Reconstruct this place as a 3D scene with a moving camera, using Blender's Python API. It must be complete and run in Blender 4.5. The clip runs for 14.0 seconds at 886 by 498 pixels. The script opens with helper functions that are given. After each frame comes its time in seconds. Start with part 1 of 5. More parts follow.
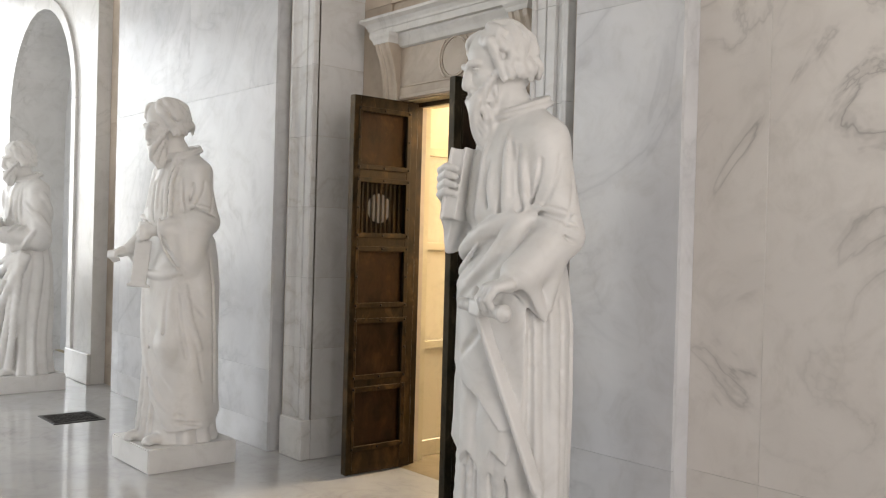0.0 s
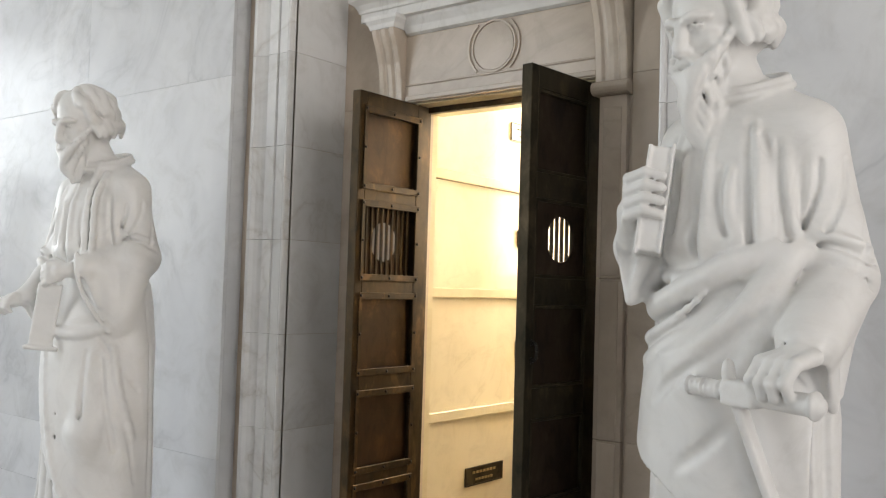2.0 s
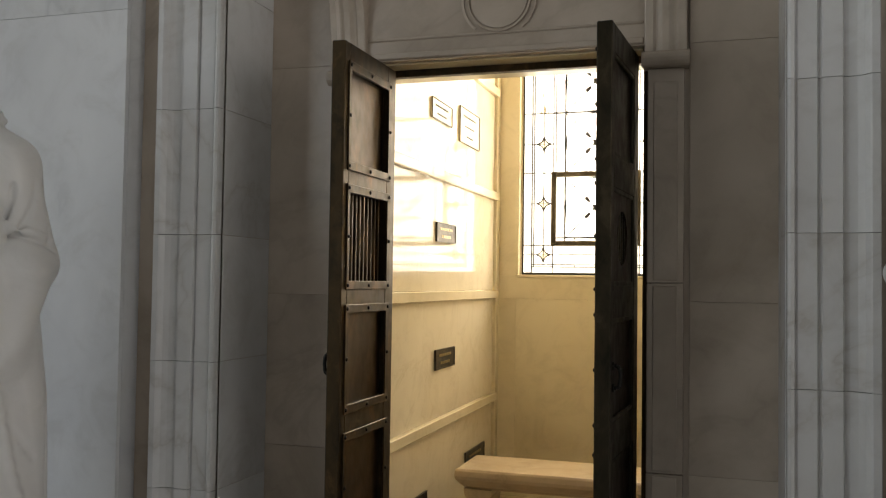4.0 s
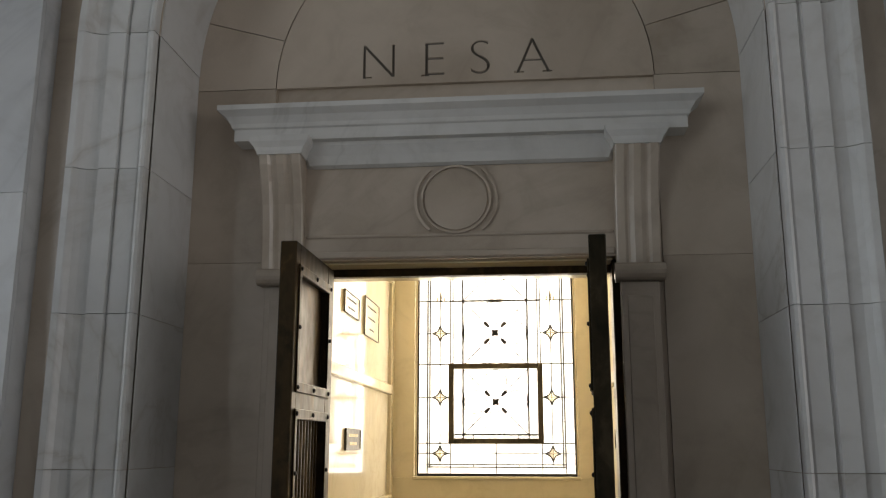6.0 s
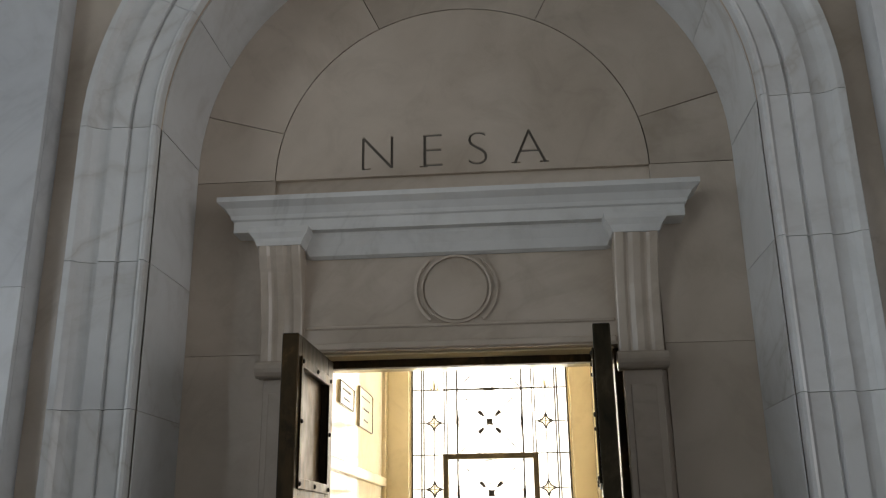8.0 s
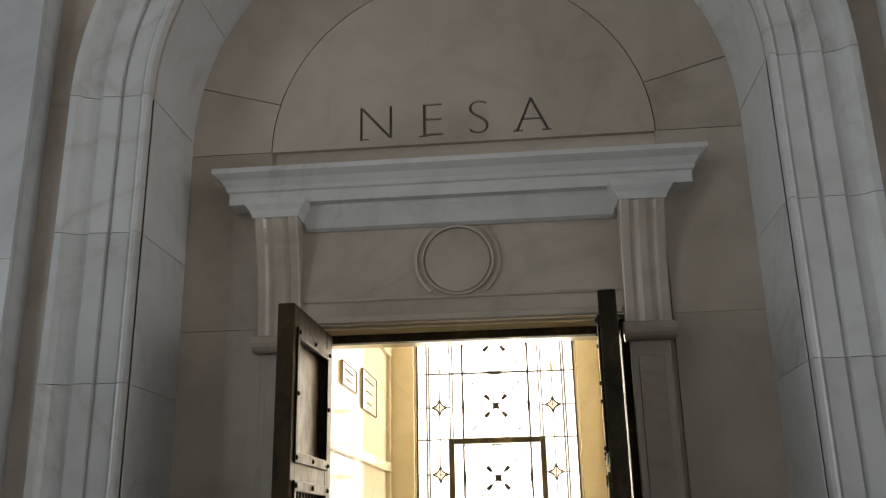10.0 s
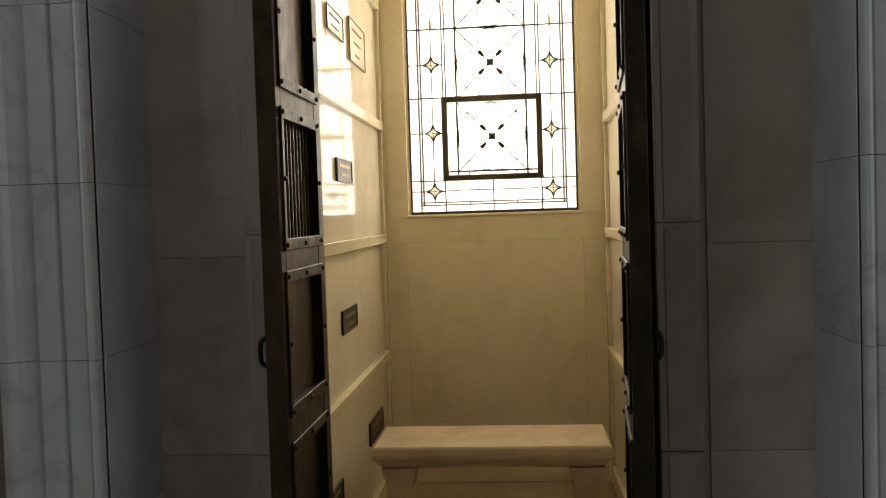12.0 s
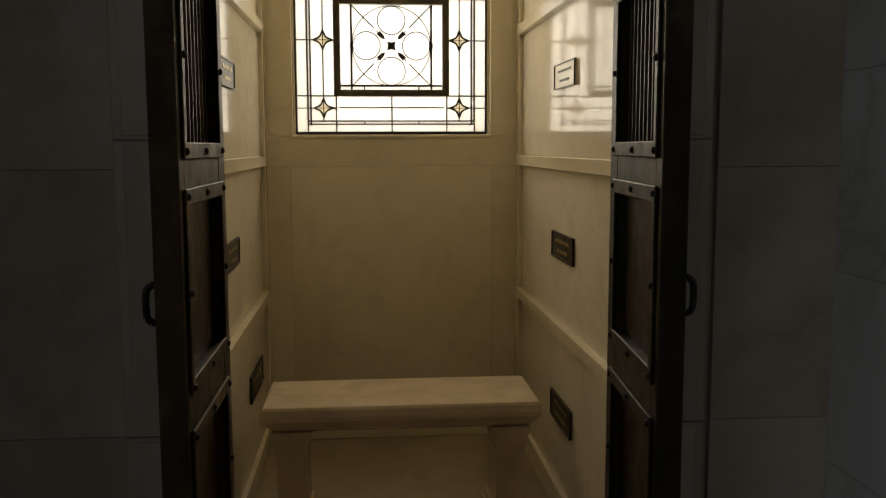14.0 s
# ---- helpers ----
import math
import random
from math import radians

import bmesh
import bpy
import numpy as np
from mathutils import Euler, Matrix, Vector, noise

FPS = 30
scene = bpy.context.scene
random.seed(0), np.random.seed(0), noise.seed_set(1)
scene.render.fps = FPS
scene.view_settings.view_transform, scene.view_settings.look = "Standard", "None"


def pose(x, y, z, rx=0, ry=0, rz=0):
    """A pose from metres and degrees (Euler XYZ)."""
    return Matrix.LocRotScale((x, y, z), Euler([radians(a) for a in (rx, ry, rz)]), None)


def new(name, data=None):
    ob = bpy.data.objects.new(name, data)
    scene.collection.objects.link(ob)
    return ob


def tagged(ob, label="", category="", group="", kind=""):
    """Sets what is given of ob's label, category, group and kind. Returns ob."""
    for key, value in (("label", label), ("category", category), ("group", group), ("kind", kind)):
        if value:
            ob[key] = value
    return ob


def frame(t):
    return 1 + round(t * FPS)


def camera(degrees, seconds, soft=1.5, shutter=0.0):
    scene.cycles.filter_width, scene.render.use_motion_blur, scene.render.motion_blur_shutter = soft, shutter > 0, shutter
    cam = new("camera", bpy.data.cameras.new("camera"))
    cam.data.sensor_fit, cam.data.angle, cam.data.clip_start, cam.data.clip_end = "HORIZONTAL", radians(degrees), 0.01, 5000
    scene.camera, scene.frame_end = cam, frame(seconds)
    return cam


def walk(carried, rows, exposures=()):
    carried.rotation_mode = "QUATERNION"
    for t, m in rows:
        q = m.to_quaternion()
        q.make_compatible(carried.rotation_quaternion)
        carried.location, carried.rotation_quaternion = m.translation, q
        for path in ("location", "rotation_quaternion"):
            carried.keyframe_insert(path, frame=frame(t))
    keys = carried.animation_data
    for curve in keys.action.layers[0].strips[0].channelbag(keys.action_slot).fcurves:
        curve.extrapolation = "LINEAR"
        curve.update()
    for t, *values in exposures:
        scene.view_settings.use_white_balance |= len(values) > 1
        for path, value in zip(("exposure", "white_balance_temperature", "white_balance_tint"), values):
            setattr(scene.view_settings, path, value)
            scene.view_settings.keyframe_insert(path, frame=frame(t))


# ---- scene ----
cam = camera(52.6, 14.0, soft=1.2)
METRES, EYE, TILT, LEAN, TURN = 5.4, 1.5, 0.0, 0.0, 49.2
ROWS = [
    (0.0, 0.0, 0.0, 0.0, 0.01, -0.52, -1.59),
    (0.5, -0.0482, 0.0714, -0.0025, -0.03, 0.39, -1.12),
    (1.0, -0.0889, 0.1421, -0.0021, -2.56, 1.55, -1.77),
    (1.5, -0.137, 0.203, 0.0007, -7.21, 2.7, -2.08),
    (2.0, -0.1823, 0.2675, -0.0043, -11.33, 2.58, -1.71),
    (4.5, -0.3866, 0.5391, 0.0141, -35.94, 2.68, -0.08),
    (5.0, -0.3962, 0.57, 0.0241, -38.64, 4.51, 0.78),
    (5.5, -0.3843, 0.6025, 0.0434, -40.43, 8.14, 0.56),
    (6.0, -0.3896, 0.6131, 0.0522, -43.38, 12.31, -0.11),
    (6.5, -0.3979, 0.6155, 0.0561, -44.23, 14.94, 0.38),
    (7.0, -0.401, 0.6177, 0.0587, -44.28, 17.24, 0.74),
    (7.5, -0.4002, 0.6192, 0.0575, -44.3, 17.74, 0.73),
    (10.0, -0.3805, 0.6324, 0.0441, -43.63, 17.53, 1.09),
    (10.5, -0.3754, 0.6367, 0.0394, -43.17, 14.72, 1.47),
    (11.0, -0.362, 0.6419, 0.0309, -42.08, 11.12, 1.54),
    (11.5, -0.3518, 0.6524, 0.0214, -42.07, 3.67, 1.47),
    (12.0, -0.3514, 0.6729, 0.0166, -44.42, -2.2, 1.8),
    (12.5, -0.3511, 0.6938, 0.0128, -46.93, -3.85, 2.39),
    (13.0, -0.3289, 0.7219, 0.0042, -47.72, -7.41, 2.66),
    (13.5, -0.3046, 0.7485, 0.0051, -48.4, -8.94, 2.49),
    (14.0, -0.297, 0.7889, 0.0055, -54.16, -6.52, 0.16),
]
walk(cam, [(t, pose(4.13, -3.25, EYE, TILT, LEAN, TURN) @ pose(METRES * x, METRES * y, METRES * z, 90 + pitch, roll, yaw)) for t, x, y, z, yaw, pitch, roll in ROWS],
     exposures=[(0.0, 1.02, 7650, 15), (0.5, 1.05, 7350, 13), (2.0, 1.17, 7350, 13), (4.3, -0.1, 7350, 12), (5.0, -0.2, 7400, 12), (6.0, -0.27, 7000, 12), (6.5, 0.12, 6850, 11), (7.0, 0.15, 6800, 11), (7.5, -0.02, 6800, 11),
                (10.0, -0.05, 7000, 11), (10.5, -0.32, 7050, 12), (11.5, -0.68, 7000, 12), (12.5, -0.66, 6900, 12), (13.0, -0.6, 6900, 12), (13.5, -0.95, 7150, 12), (14.0, -1.68, 7050, 11)])

# ---- world and light ----
world = bpy.data.worlds.new("sky")
scene.world = world
world.use_nodes = True
wn = world.node_tree
sky = wn.nodes.new("ShaderNodeTexSky")
sky.sky_type, sky.sun_disc = "NISHITA", False
sky.sun_elevation, sky.sun_rotation = radians(48), radians(200)
wn.links.new(sky.outputs[0], wn.nodes["Background"].inputs[0])
wn.nodes["Background"].inputs[1].default_value = 0.1


def window_light(name, m, width, height, power, colour):
    """Daylight that enters through a window's opening."""
    data = bpy.data.lights.new(name, "AREA")
    data.shape, data.size, data.size_y, data.energy, data.color = "RECTANGLE", width, height, power, colour
    ob = new(name, data)
    ob.matrix_world = m
    return ob


DAY = (0.76, 0.88, 1.0)
WARM = (1.0, 0.94, 0.81)
WARM_DAY = (0.92, 0.94, 1.0)
window_light("window_light", pose(0, 3.24, 2.62, -90, 0, 0), 1.0, 2.1, 95, WARM)
for y in (-5.75, -3.7, -1.65):
    window_light("hall_end_light", pose(-13.8, y, 3.2, 0, -90, 0), 4.8, 1.45, 76, DAY)
window_light("hall_end_light", pose(11.8, -4.0, 2.7, 0, 90, 0), 4.2, 4.6, 185, WARM_DAY)
window_light("hall_side_light", pose(-5.5, -6.85, 3.0, 90, 0, 0), 3.4, 4.2, 80, DAY)
window_light("hall_side_light", pose(5.5, -6.85, 3.8, 90, 0, 0), 2.2, 3.6, 18, DAY)


# ---- materials ----
def material(name, colour, rough=0.5, metal=0.0):
    mat = bpy.data.materials.new(name)
    mat.use_nodes = True
    b = mat.node_tree.nodes["Principled BSDF"]
    b.inputs["Base Color"].default_value = (*colour, 1)
    b.inputs["Roughness"].default_value = rough
    b.inputs["Metallic"].default_value = metal
    return mat, mat.node_tree, b


def node(tree, kind, **values):
    n = tree.nodes.new(kind)
    for key, value in values.items():
        n.inputs[key.replace("_", " ")].default_value = value
    return n


def ramp(tree, fac, stops):
    n = tree.nodes.new("ShaderNodeValToRGB")
    while len(n.color_ramp.elements) < len(stops):
        n.color_ramp.elements.new(0.5)
    for e, (p, c) in zip(n.color_ramp.elements, stops):
        e.position, e.color = p, (*c, 1)
    n.color_ramp.interpolation = "EASE"
    tree.links.new(fac, n.inputs[0])
    return n.outputs[0]


def mix(tree, fac, a, b, mode="MIX"):
    n = tree.nodes.new("ShaderNodeMix")
    n.data_type, n.blend_type = "RGBA", mode
    for k, v in ((0, fac), (6, a), (7, b)):
        if hasattr(v, "links"):
            tree.links.new(v, n.inputs[k])
        else:
            n.inputs[k].default_value = v if k == 0 else (*v, 1)
    return n.outputs[2]


def place(tree, scale=(1, 1, 1), turn=(0, 0, 0), jump=9.0, slant=False):
    """World-sized coordinates that start elsewhere for each slab."""
    geo = tree.nodes.new("ShaderNodeNewGeometry")
    info = tree.nodes.new("ShaderNodeObjectInfo")
    sc = tree.nodes.new("ShaderNodeVectorMath")
    sc.operation = "SCALE"
    sc.inputs[0].default_value = (jump, jump * 0.7, jump * 1.3)
    tree.links.new(info.outputs["Random"], sc.inputs["Scale"])
    add = tree.nodes.new("ShaderNodeVectorMath")
    tree.links.new(geo.outputs["Position"], add.inputs[0])
    tree.links.new(sc.outputs[0], add.inputs[1])
    mp = tree.nodes.new("ShaderNodeMapping")
    mp.vector_type = "TEXTURE" if slant else "POINT"
    mp.inputs["Scale"].default_value = scale
    mp.inputs["Rotation"].default_value = [radians(a) for a in turn]
    tree.links.new(add.outputs[0], mp.inputs[0])
    return mp.outputs[0], info.outputs["Random"]


def marble(name, light, dark, vein, rough=0.2, cloud=1.1, vein_scale=1.3, vein_amount=0.6, shade=0.08, soft=1.0, gloss=0.5, grain=0.0):
    """Sawn marble: soft clouds, thin wandering veins, a little tone from slab to slab."""
    mat, t, b = material(name, light, rough)
    b.inputs["Specular IOR Level"].default_value = gloss
    co, rnd = place(t, (1, 1, 1.0), (20, 35, 15))
    n1 = node(t, "ShaderNodeTexNoise", Scale=cloud, Detail=6.0, Roughness=0.5, Distortion=0.5)
    t.links.new(co, n1.inputs["Vector"])
    base = ramp(t, n1.outputs[0], ((0.2, dark), (0.75, light)))
    co2, _ = place(t, (1.1, 1.0, 0.74), (12, -38, 12), slant=True)
    n2 = node(t, "ShaderNodeTexNoise", Scale=vein_scale, Detail=5.0, Roughness=0.55, Distortion=1.1)
    t.links.new(co2, n2.inputs["Vector"])
    off = t.nodes.new("ShaderNodeMath")
    off.operation = "SUBTRACT"
    off.inputs[1].default_value = 0.5
    t.links.new(n2.outputs[0], off.inputs[0])
    ab = t.nodes.new("ShaderNodeMath")
    ab.operation = "ABSOLUTE"
    t.links.new(off.outputs[0], ab.inputs[0])
    lines = ramp(t, ab.outputs[0], ((0.0, (1, 1, 1)), (0.007 * soft, (0.5,) * 3), (0.022 * soft, (0.14,) * 3), (0.06 * soft, (0, 0, 0))))
    patch = node(t, "ShaderNodeTexNoise", Scale=0.9, Detail=2.0)
    t.links.new(co, patch.inputs["Vector"])
    where = ramp(t, patch.outputs[0], ((0.36, (0.1 * vein_amount,) * 3), (0.62, (vein_amount,) * 3)))
    amount = mix(t, 1.0, lines, where, "MULTIPLY")
    col = mix(t, amount, base, vein)
    tone = ramp(t, rnd, ((0.0, (1 - shade,) * 3), (1.0, (1, 1, 1))))
    col = mix(t, 1.0, col, tone, "MULTIPLY")
    mott = node(t, "ShaderNodeTexNoise", Scale=5.0, Detail=9.0, Roughness=0.68, Distortion=0.8)
    t.links.new(co, mott.inputs["Vector"])
    col = mix(t, 1.0, col, ramp(t, mott.outputs[0], ((0.3, (0.90, 0.895, 0.885)), (0.55, (0.99, 0.99, 0.99)), (0.72, (1, 1, 1)))), "MULTIPLY")
    t.links.new(col, b.inputs["Base Color"])
    fine = node(t, "ShaderNodeTexNoise", Scale=9.0, Detail=5.0)
    t.links.new(co, fine.inputs["Vector"])
    if grain:
        bump = node(t, "ShaderNodeBump", Strength=grain, Distance=0.006)
        t.links.new(fine.outputs[0], bump.inputs["Height"])
        t.links.new(bump.outputs[0], b.inputs["Normal"])
    return mat


M_GREY = marble("grey_marble", (0.74, 0.745, 0.75), (0.57, 0.58, 0.60), (0.40, 0.41, 0.43), 0.24, 1.0, 1.1, 0.42, 0.08, 3.4, 0.26)
M_WHITE = marble("white_marble", (0.76, 0.75, 0.73), (0.64, 0.63, 0.61), (0.42, 0.41, 0.39), 0.27, 1.6, 1.4, 0.35, 0.08, 1.0, 0.36)
M_MOULD = marble("moulded_marble", (0.75, 0.75, 0.745), (0.63, 0.625, 0.615), (0.44, 0.40, 0.35), 0.27, 1.6, 1.4, 0.5, 0.08, 2.0, 0.36)
M_TAN = marble("tan_marble", (0.66, 0.565, 0.47), (0.45, 0.37, 0.295), (0.33, 0.265, 0.205), 0.24, 1.7, 1.2, 0.34, 0.09, 4.0)
M_VEIN = marble("veined_marble", (0.74, 0.70, 0.655), (0.65, 0.605, 0.56), (0.31, 0.285, 0.265), 0.2, 0.9, 1.5, 0.75, 0.08, 1.7)
M_CREAM = marble("cream_marble", (0.74, 0.66, 0.49), (0.64, 0.56, 0.39), (0.48, 0.40, 0.26), 0.16, 1.0, 1.6, 0.16, 0.04, 2.0)
M_CRYPT = marble("polished_cream_marble", (0.76, 0.69, 0.54), (0.68, 0.60, 0.45), (0.5, 0.42, 0.28), 0.085, 1.0, 1.6, 0.25, 0.04)
# dark colour that stands in for the shadow inside the cut letters
M_CUT_SHADE, _t, _b = material("painted_cut_shade", (0.16, 0.14, 0.12), 0.8)
M_BENCH = marble("bench_marble", (0.70, 0.57, 0.41), (0.56, 0.43, 0.285), (0.34, 0.24, 0.15), 0.12, 2.2, 2.0, 0.35, 0.08, 2.2)
M_FLOOR = marble("floor_marble", (0.58, 0.57, 0.56), (0.46, 0.46, 0.46), (0.36, 0.36, 0.36), 0.09, 1.2, 1.4, 0.4)
M_ROOMFLOOR = marble("room_floor_marble", (0.42, 0.34, 0.235), (0.31, 0.245, 0.16), (0.2, 0.15, 0.10), 0.2, 1.6, 1.8, 0.25, 0.08, 2.0)
M_STATUE = marble("statue_marble", (0.79, 0.78, 0.76), (0.70, 0.69, 0.67), (0.58, 0.57, 0.55), 0.38, 3.0, 1.2, 0.15, 0.02, 1.0, 0.5, 0.06)
M_PLASTER, _t, _b = material("ceiling_plaster", (0.7, 0.69, 0.66), 0.8)


def bronze(name, colours, rough=0.48, metal=0.8):
    """Patinated bronze with brushed streaks and rubbed patches."""
    mat, t, b = material(name, colours[0], rough, metal)
    co, _ = place(t, (1, 1, 0.6))
    n = node(t, "ShaderNodeTexNoise", Scale=9.0, Detail=6.0, Roughness=0.65, Distortion=0.4)
    t.links.new(co, n.inputs["Vector"])
    col = ramp(t, n.outputs[0], ((0.34, colours[0]), (0.50, colours[1]), (0.68, colours[2])))
    t.links.new(col, b.inputs["Base Color"])
    b.inputs["Specular IOR Level"].default_value = 0.3
    co2, _ = place(t, (1, 1, 0.7))
    f = node(t, "ShaderNodeTexNoise", Scale=22.0, Detail=4.0)
    t.links.new(co2, f.inputs["Vector"])
    t.links.new(ramp(t, f.outputs[0], ((0.3, (rough * 0.88,) * 3), (0.7, (rough * 1.15,) * 3))), b.inputs["Roughness"])
    bump = node(t, "ShaderNodeBump", Strength=0.015, Distance=0.003)
    t.links.new(f.outputs[0], bump.inputs["Height"])
    t.links.new(bump.outputs[0], b.inputs["Normal"])
    return mat


M_BRONZE = bronze("door_bronze", ((0.024, 0.017, 0.0095), (0.044, 0.029, 0.014), (0.10, 0.058, 0.025)))
M_BRONZE_PANEL = bronze("door_panel_bronze", ((0.026, 0.016, 0.0105), (0.042, 0.025, 0.0145), (0.075, 0.041, 0.020)), 0.4)
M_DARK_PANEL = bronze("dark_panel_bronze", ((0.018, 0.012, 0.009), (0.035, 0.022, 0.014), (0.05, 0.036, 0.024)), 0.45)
M_BLACK = bronze("blackened_bronze", ((0.012, 0.011, 0.010), (0.02, 0.018, 0.016), (0.035, 0.03, 0.025)), 0.45, 0.6)
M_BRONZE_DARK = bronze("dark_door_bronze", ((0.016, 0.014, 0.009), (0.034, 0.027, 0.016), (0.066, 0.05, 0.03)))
M_PLAQUE = bronze("plaque_bronze", ((0.03, 0.026, 0.018), (0.055, 0.045, 0.03), (0.09, 0.075, 0.045)), 0.4, 0.7)
M_GILT = bronze("brass_letters", ((0.35, 0.27, 0.14), (0.42, 0.33, 0.17), (0.5, 0.4, 0.22)), 0.35, 0.9)
M_CASEMENT = bronze("casement_bronze", ((0.05, 0.042, 0.028), (0.085, 0.07, 0.045), (0.12, 0.10, 0.065)), 0.5, 0.5)
M_LEAD, _t, _b = material("lead_came", (0.035, 0.034, 0.032), 0.5, 0.6)


def pane_glass(name, colour, clear):
    """Opalescent glass: part clear, part milky."""
    mat, t, b = material(name, colour, 0.08)
    tr = node(t, "ShaderNodeBsdfTransparent", Color=(*colour, 1))
    tl = node(t, "ShaderNodeBsdfTranslucent", Color=(*colour, 1))
    gl = node(t, "ShaderNodeBsdfGlossy", Roughness=0.08)
    m1, m2 = t.nodes.new("ShaderNodeMixShader"), t.nodes.new("ShaderNodeMixShader")
    m1.inputs[0].default_value, m2.inputs[0].default_value = clear, 0.05
    t.links.new(tl.outputs[0], m1.inputs[1])
    t.links.new(tr.outputs[0], m1.inputs[2])
    t.links.new(m1.outputs[0], m2.inputs[1])
    t.links.new(gl.outputs[0], m2.inputs[2])
    t.links.new(m2.outputs[0], t.nodes["Material Output"].inputs[0])
    return mat


M_GLASS = pane_glass("opal_glass", (0.76, 0.76, 0.76), 0.5)
M_AMBER = pane_glass("amber_glass", (0.97, 0.87, 0.66), 0.9)


# ---- building helpers ----
def part(name, bm, mat, parent=None, label="", smooth=False):
    me = bpy.data.meshes.new(name)
    bmesh.ops.recalc_face_normals(bm, faces=bm.faces)
    for f in bm.faces:
        f.smooth = smooth
    bm.to_mesh(me)
    bm.free()
    me.materials.append(mat)
    ob = new(name, me)
    if parent:
        ob.parent = parent
    if label:
        ob["label"] = label
    return ob


def empty(name, x=0, y=0, z=0):
    ob = new(name)
    ob.location = (x, y, z)
    return ob


def add_hex(bm, p):
    """A solid from eight corners: four of one end, four of the other."""
    v = [bm.verts.new(c) for c in p]
    for f in ((3, 2, 1, 0), (4, 5, 6, 7), (0, 1, 5, 4), (1, 2, 6, 5), (2, 3, 7, 6), (3, 0, 4, 7)):
        bm.faces.new([v[i] for i in f])
    return v


def add_box(bm, x0, x1, y0, y1, z0, z1):
    return add_hex(bm, [(x0, y0, z0), (x1, y0, z0), (x1, y1, z0), (x0, y1, z0), (x0, y0, z1), (x1, y0, z1), (x1, y1, z1), (x0, y1, z1)])


def boxes(*rows, bevel=0.0, segments=1):
    bm = bmesh.new()
    for r in rows:
        add_box(bm, *r)
    if bevel:
        bmesh.ops.bevel(bm, geom=list(bm.edges), offset=bevel, segments=segments, affect="EDGES", profile=0.5)
    return bm


def add_prism(bm, outline, along):
    """An outline of points pushed along a vector, closed at both ends."""
    a = [bm.verts.new(p) for p in outline]
    b = [bm.verts.new(Vector(p) + Vector(along)) for p in outline]
    bm.faces.new(a)
    bm.faces.new(b[::-1])
    n = len(a)
    for i in range(n):
        bm.faces.new((a[i], a[(i + 1) % n], b[(i + 1) % n], b[i]))


def prism(outline, along):
    bm = bmesh.new()
    add_prism(bm, outline, along)
    return bm


def add_loft(bm, rings, closed=True):
    """Skin through rings of equal length, capped at the ends."""
    vs = [[bm.verts.new(p) for p in r] for r in rings]
    n = len(vs[0])
    for a, b in zip(vs, vs[1:]):
        for i in range(n if closed else n - 1):
            bm.faces.new((a[i], a[(i + 1) % n], b[(i + 1) % n], b[i]))
    if closed:
        bm.faces.new(vs[0])
        bm.faces.new(vs[-1][::-1])


def add_rod(bm, a, b, r, sides=6):
    a, b = Vector(a), Vector(b)
    q = (b - a).to_track_quat("Z", "Y")
    ring = [Vector((r * math.cos(2 * math.pi * i / sides), r * math.sin(2 * math.pi * i / sides), 0)) for i in range(sides)]
    add_loft(bm, [[a + q @ p for p in ring], [b + q @ p for p in ring]])


def add_ring(bm, c, radius, thick, depth, n=28, a0=0.0, a1=2 * math.pi):
    """A flat hoop, or part of one, in the xz plane."""
    k = max(3, int(n * (a1 - a0) / (2 * math.pi)))
    rings = []
    for i in range(k + 1):
        a = a0 + (a1 - a0) * i / k
        e = Vector((math.cos(a), 0, math.sin(a)))
        rings.append([Vector(c) + e * (radius - thick / 2) + Vector((0, d, 0)) for d in (-depth / 2, depth / 2)]
                     + [Vector(c) + e * (radius + thick / 2) + Vector((0, d, 0)) for d in (depth / 2, -depth / 2)])
    add_loft(bm, rings)


def add_disc(bm, c, radius, depth, n=32):
    """A flat round plate in the xz plane."""
    add_prism(bm, [(c[0] + radius * math.cos(2 * math.pi * i / n), c[1], c[2] + radius * math.sin(2 * math.pi * i / n)) for i in range(n)], (0, depth, 0))


def arched_wall(x0, x1, z1, cx, r, zs, y0, y1, n=28):
    """A wall from the floor up with a round-headed opening through it."""
    bm = bmesh.new()
    add_box(bm, x0, cx - r, y0, y1, 0, z1)
    add_box(bm, cx + r, x1, y0, y1, 0, z1)
    for i in range(n):
        a, b = math.pi * i / n, math.pi * (i + 1) / n
        xa, za, xb, zb = cx - r * math.cos(a), zs + r * math.sin(a), cx - r * math.cos(b), zs + r * math.sin(b)
        add_hex(bm, [(xa, y0, za), (xb, y0, zb), (xb, y1, zb), (xa, y1, za), (xa, y0, z1), (xb, y0, z1), (xb, y1, z1), (xa, y1, z1)])
    return bm


def structure(ob, label, category):
    return tagged(ob, label, category, kind="structure")


# ---- the hall: floor, walls, ceiling ----
TOP = 6.2
floor = structure(part("floor", boxes((-14, 12, -7, 0.42, -0.2, 0)), M_FLOOR), "polished pale grey marble hall floor", "floor")
structure(part("ceiling", boxes((-14, 12, -7, 0.9, TOP, TOP + 0.2)), M_PLASTER), "plain off-white plaster hall ceiling", "ceiling")


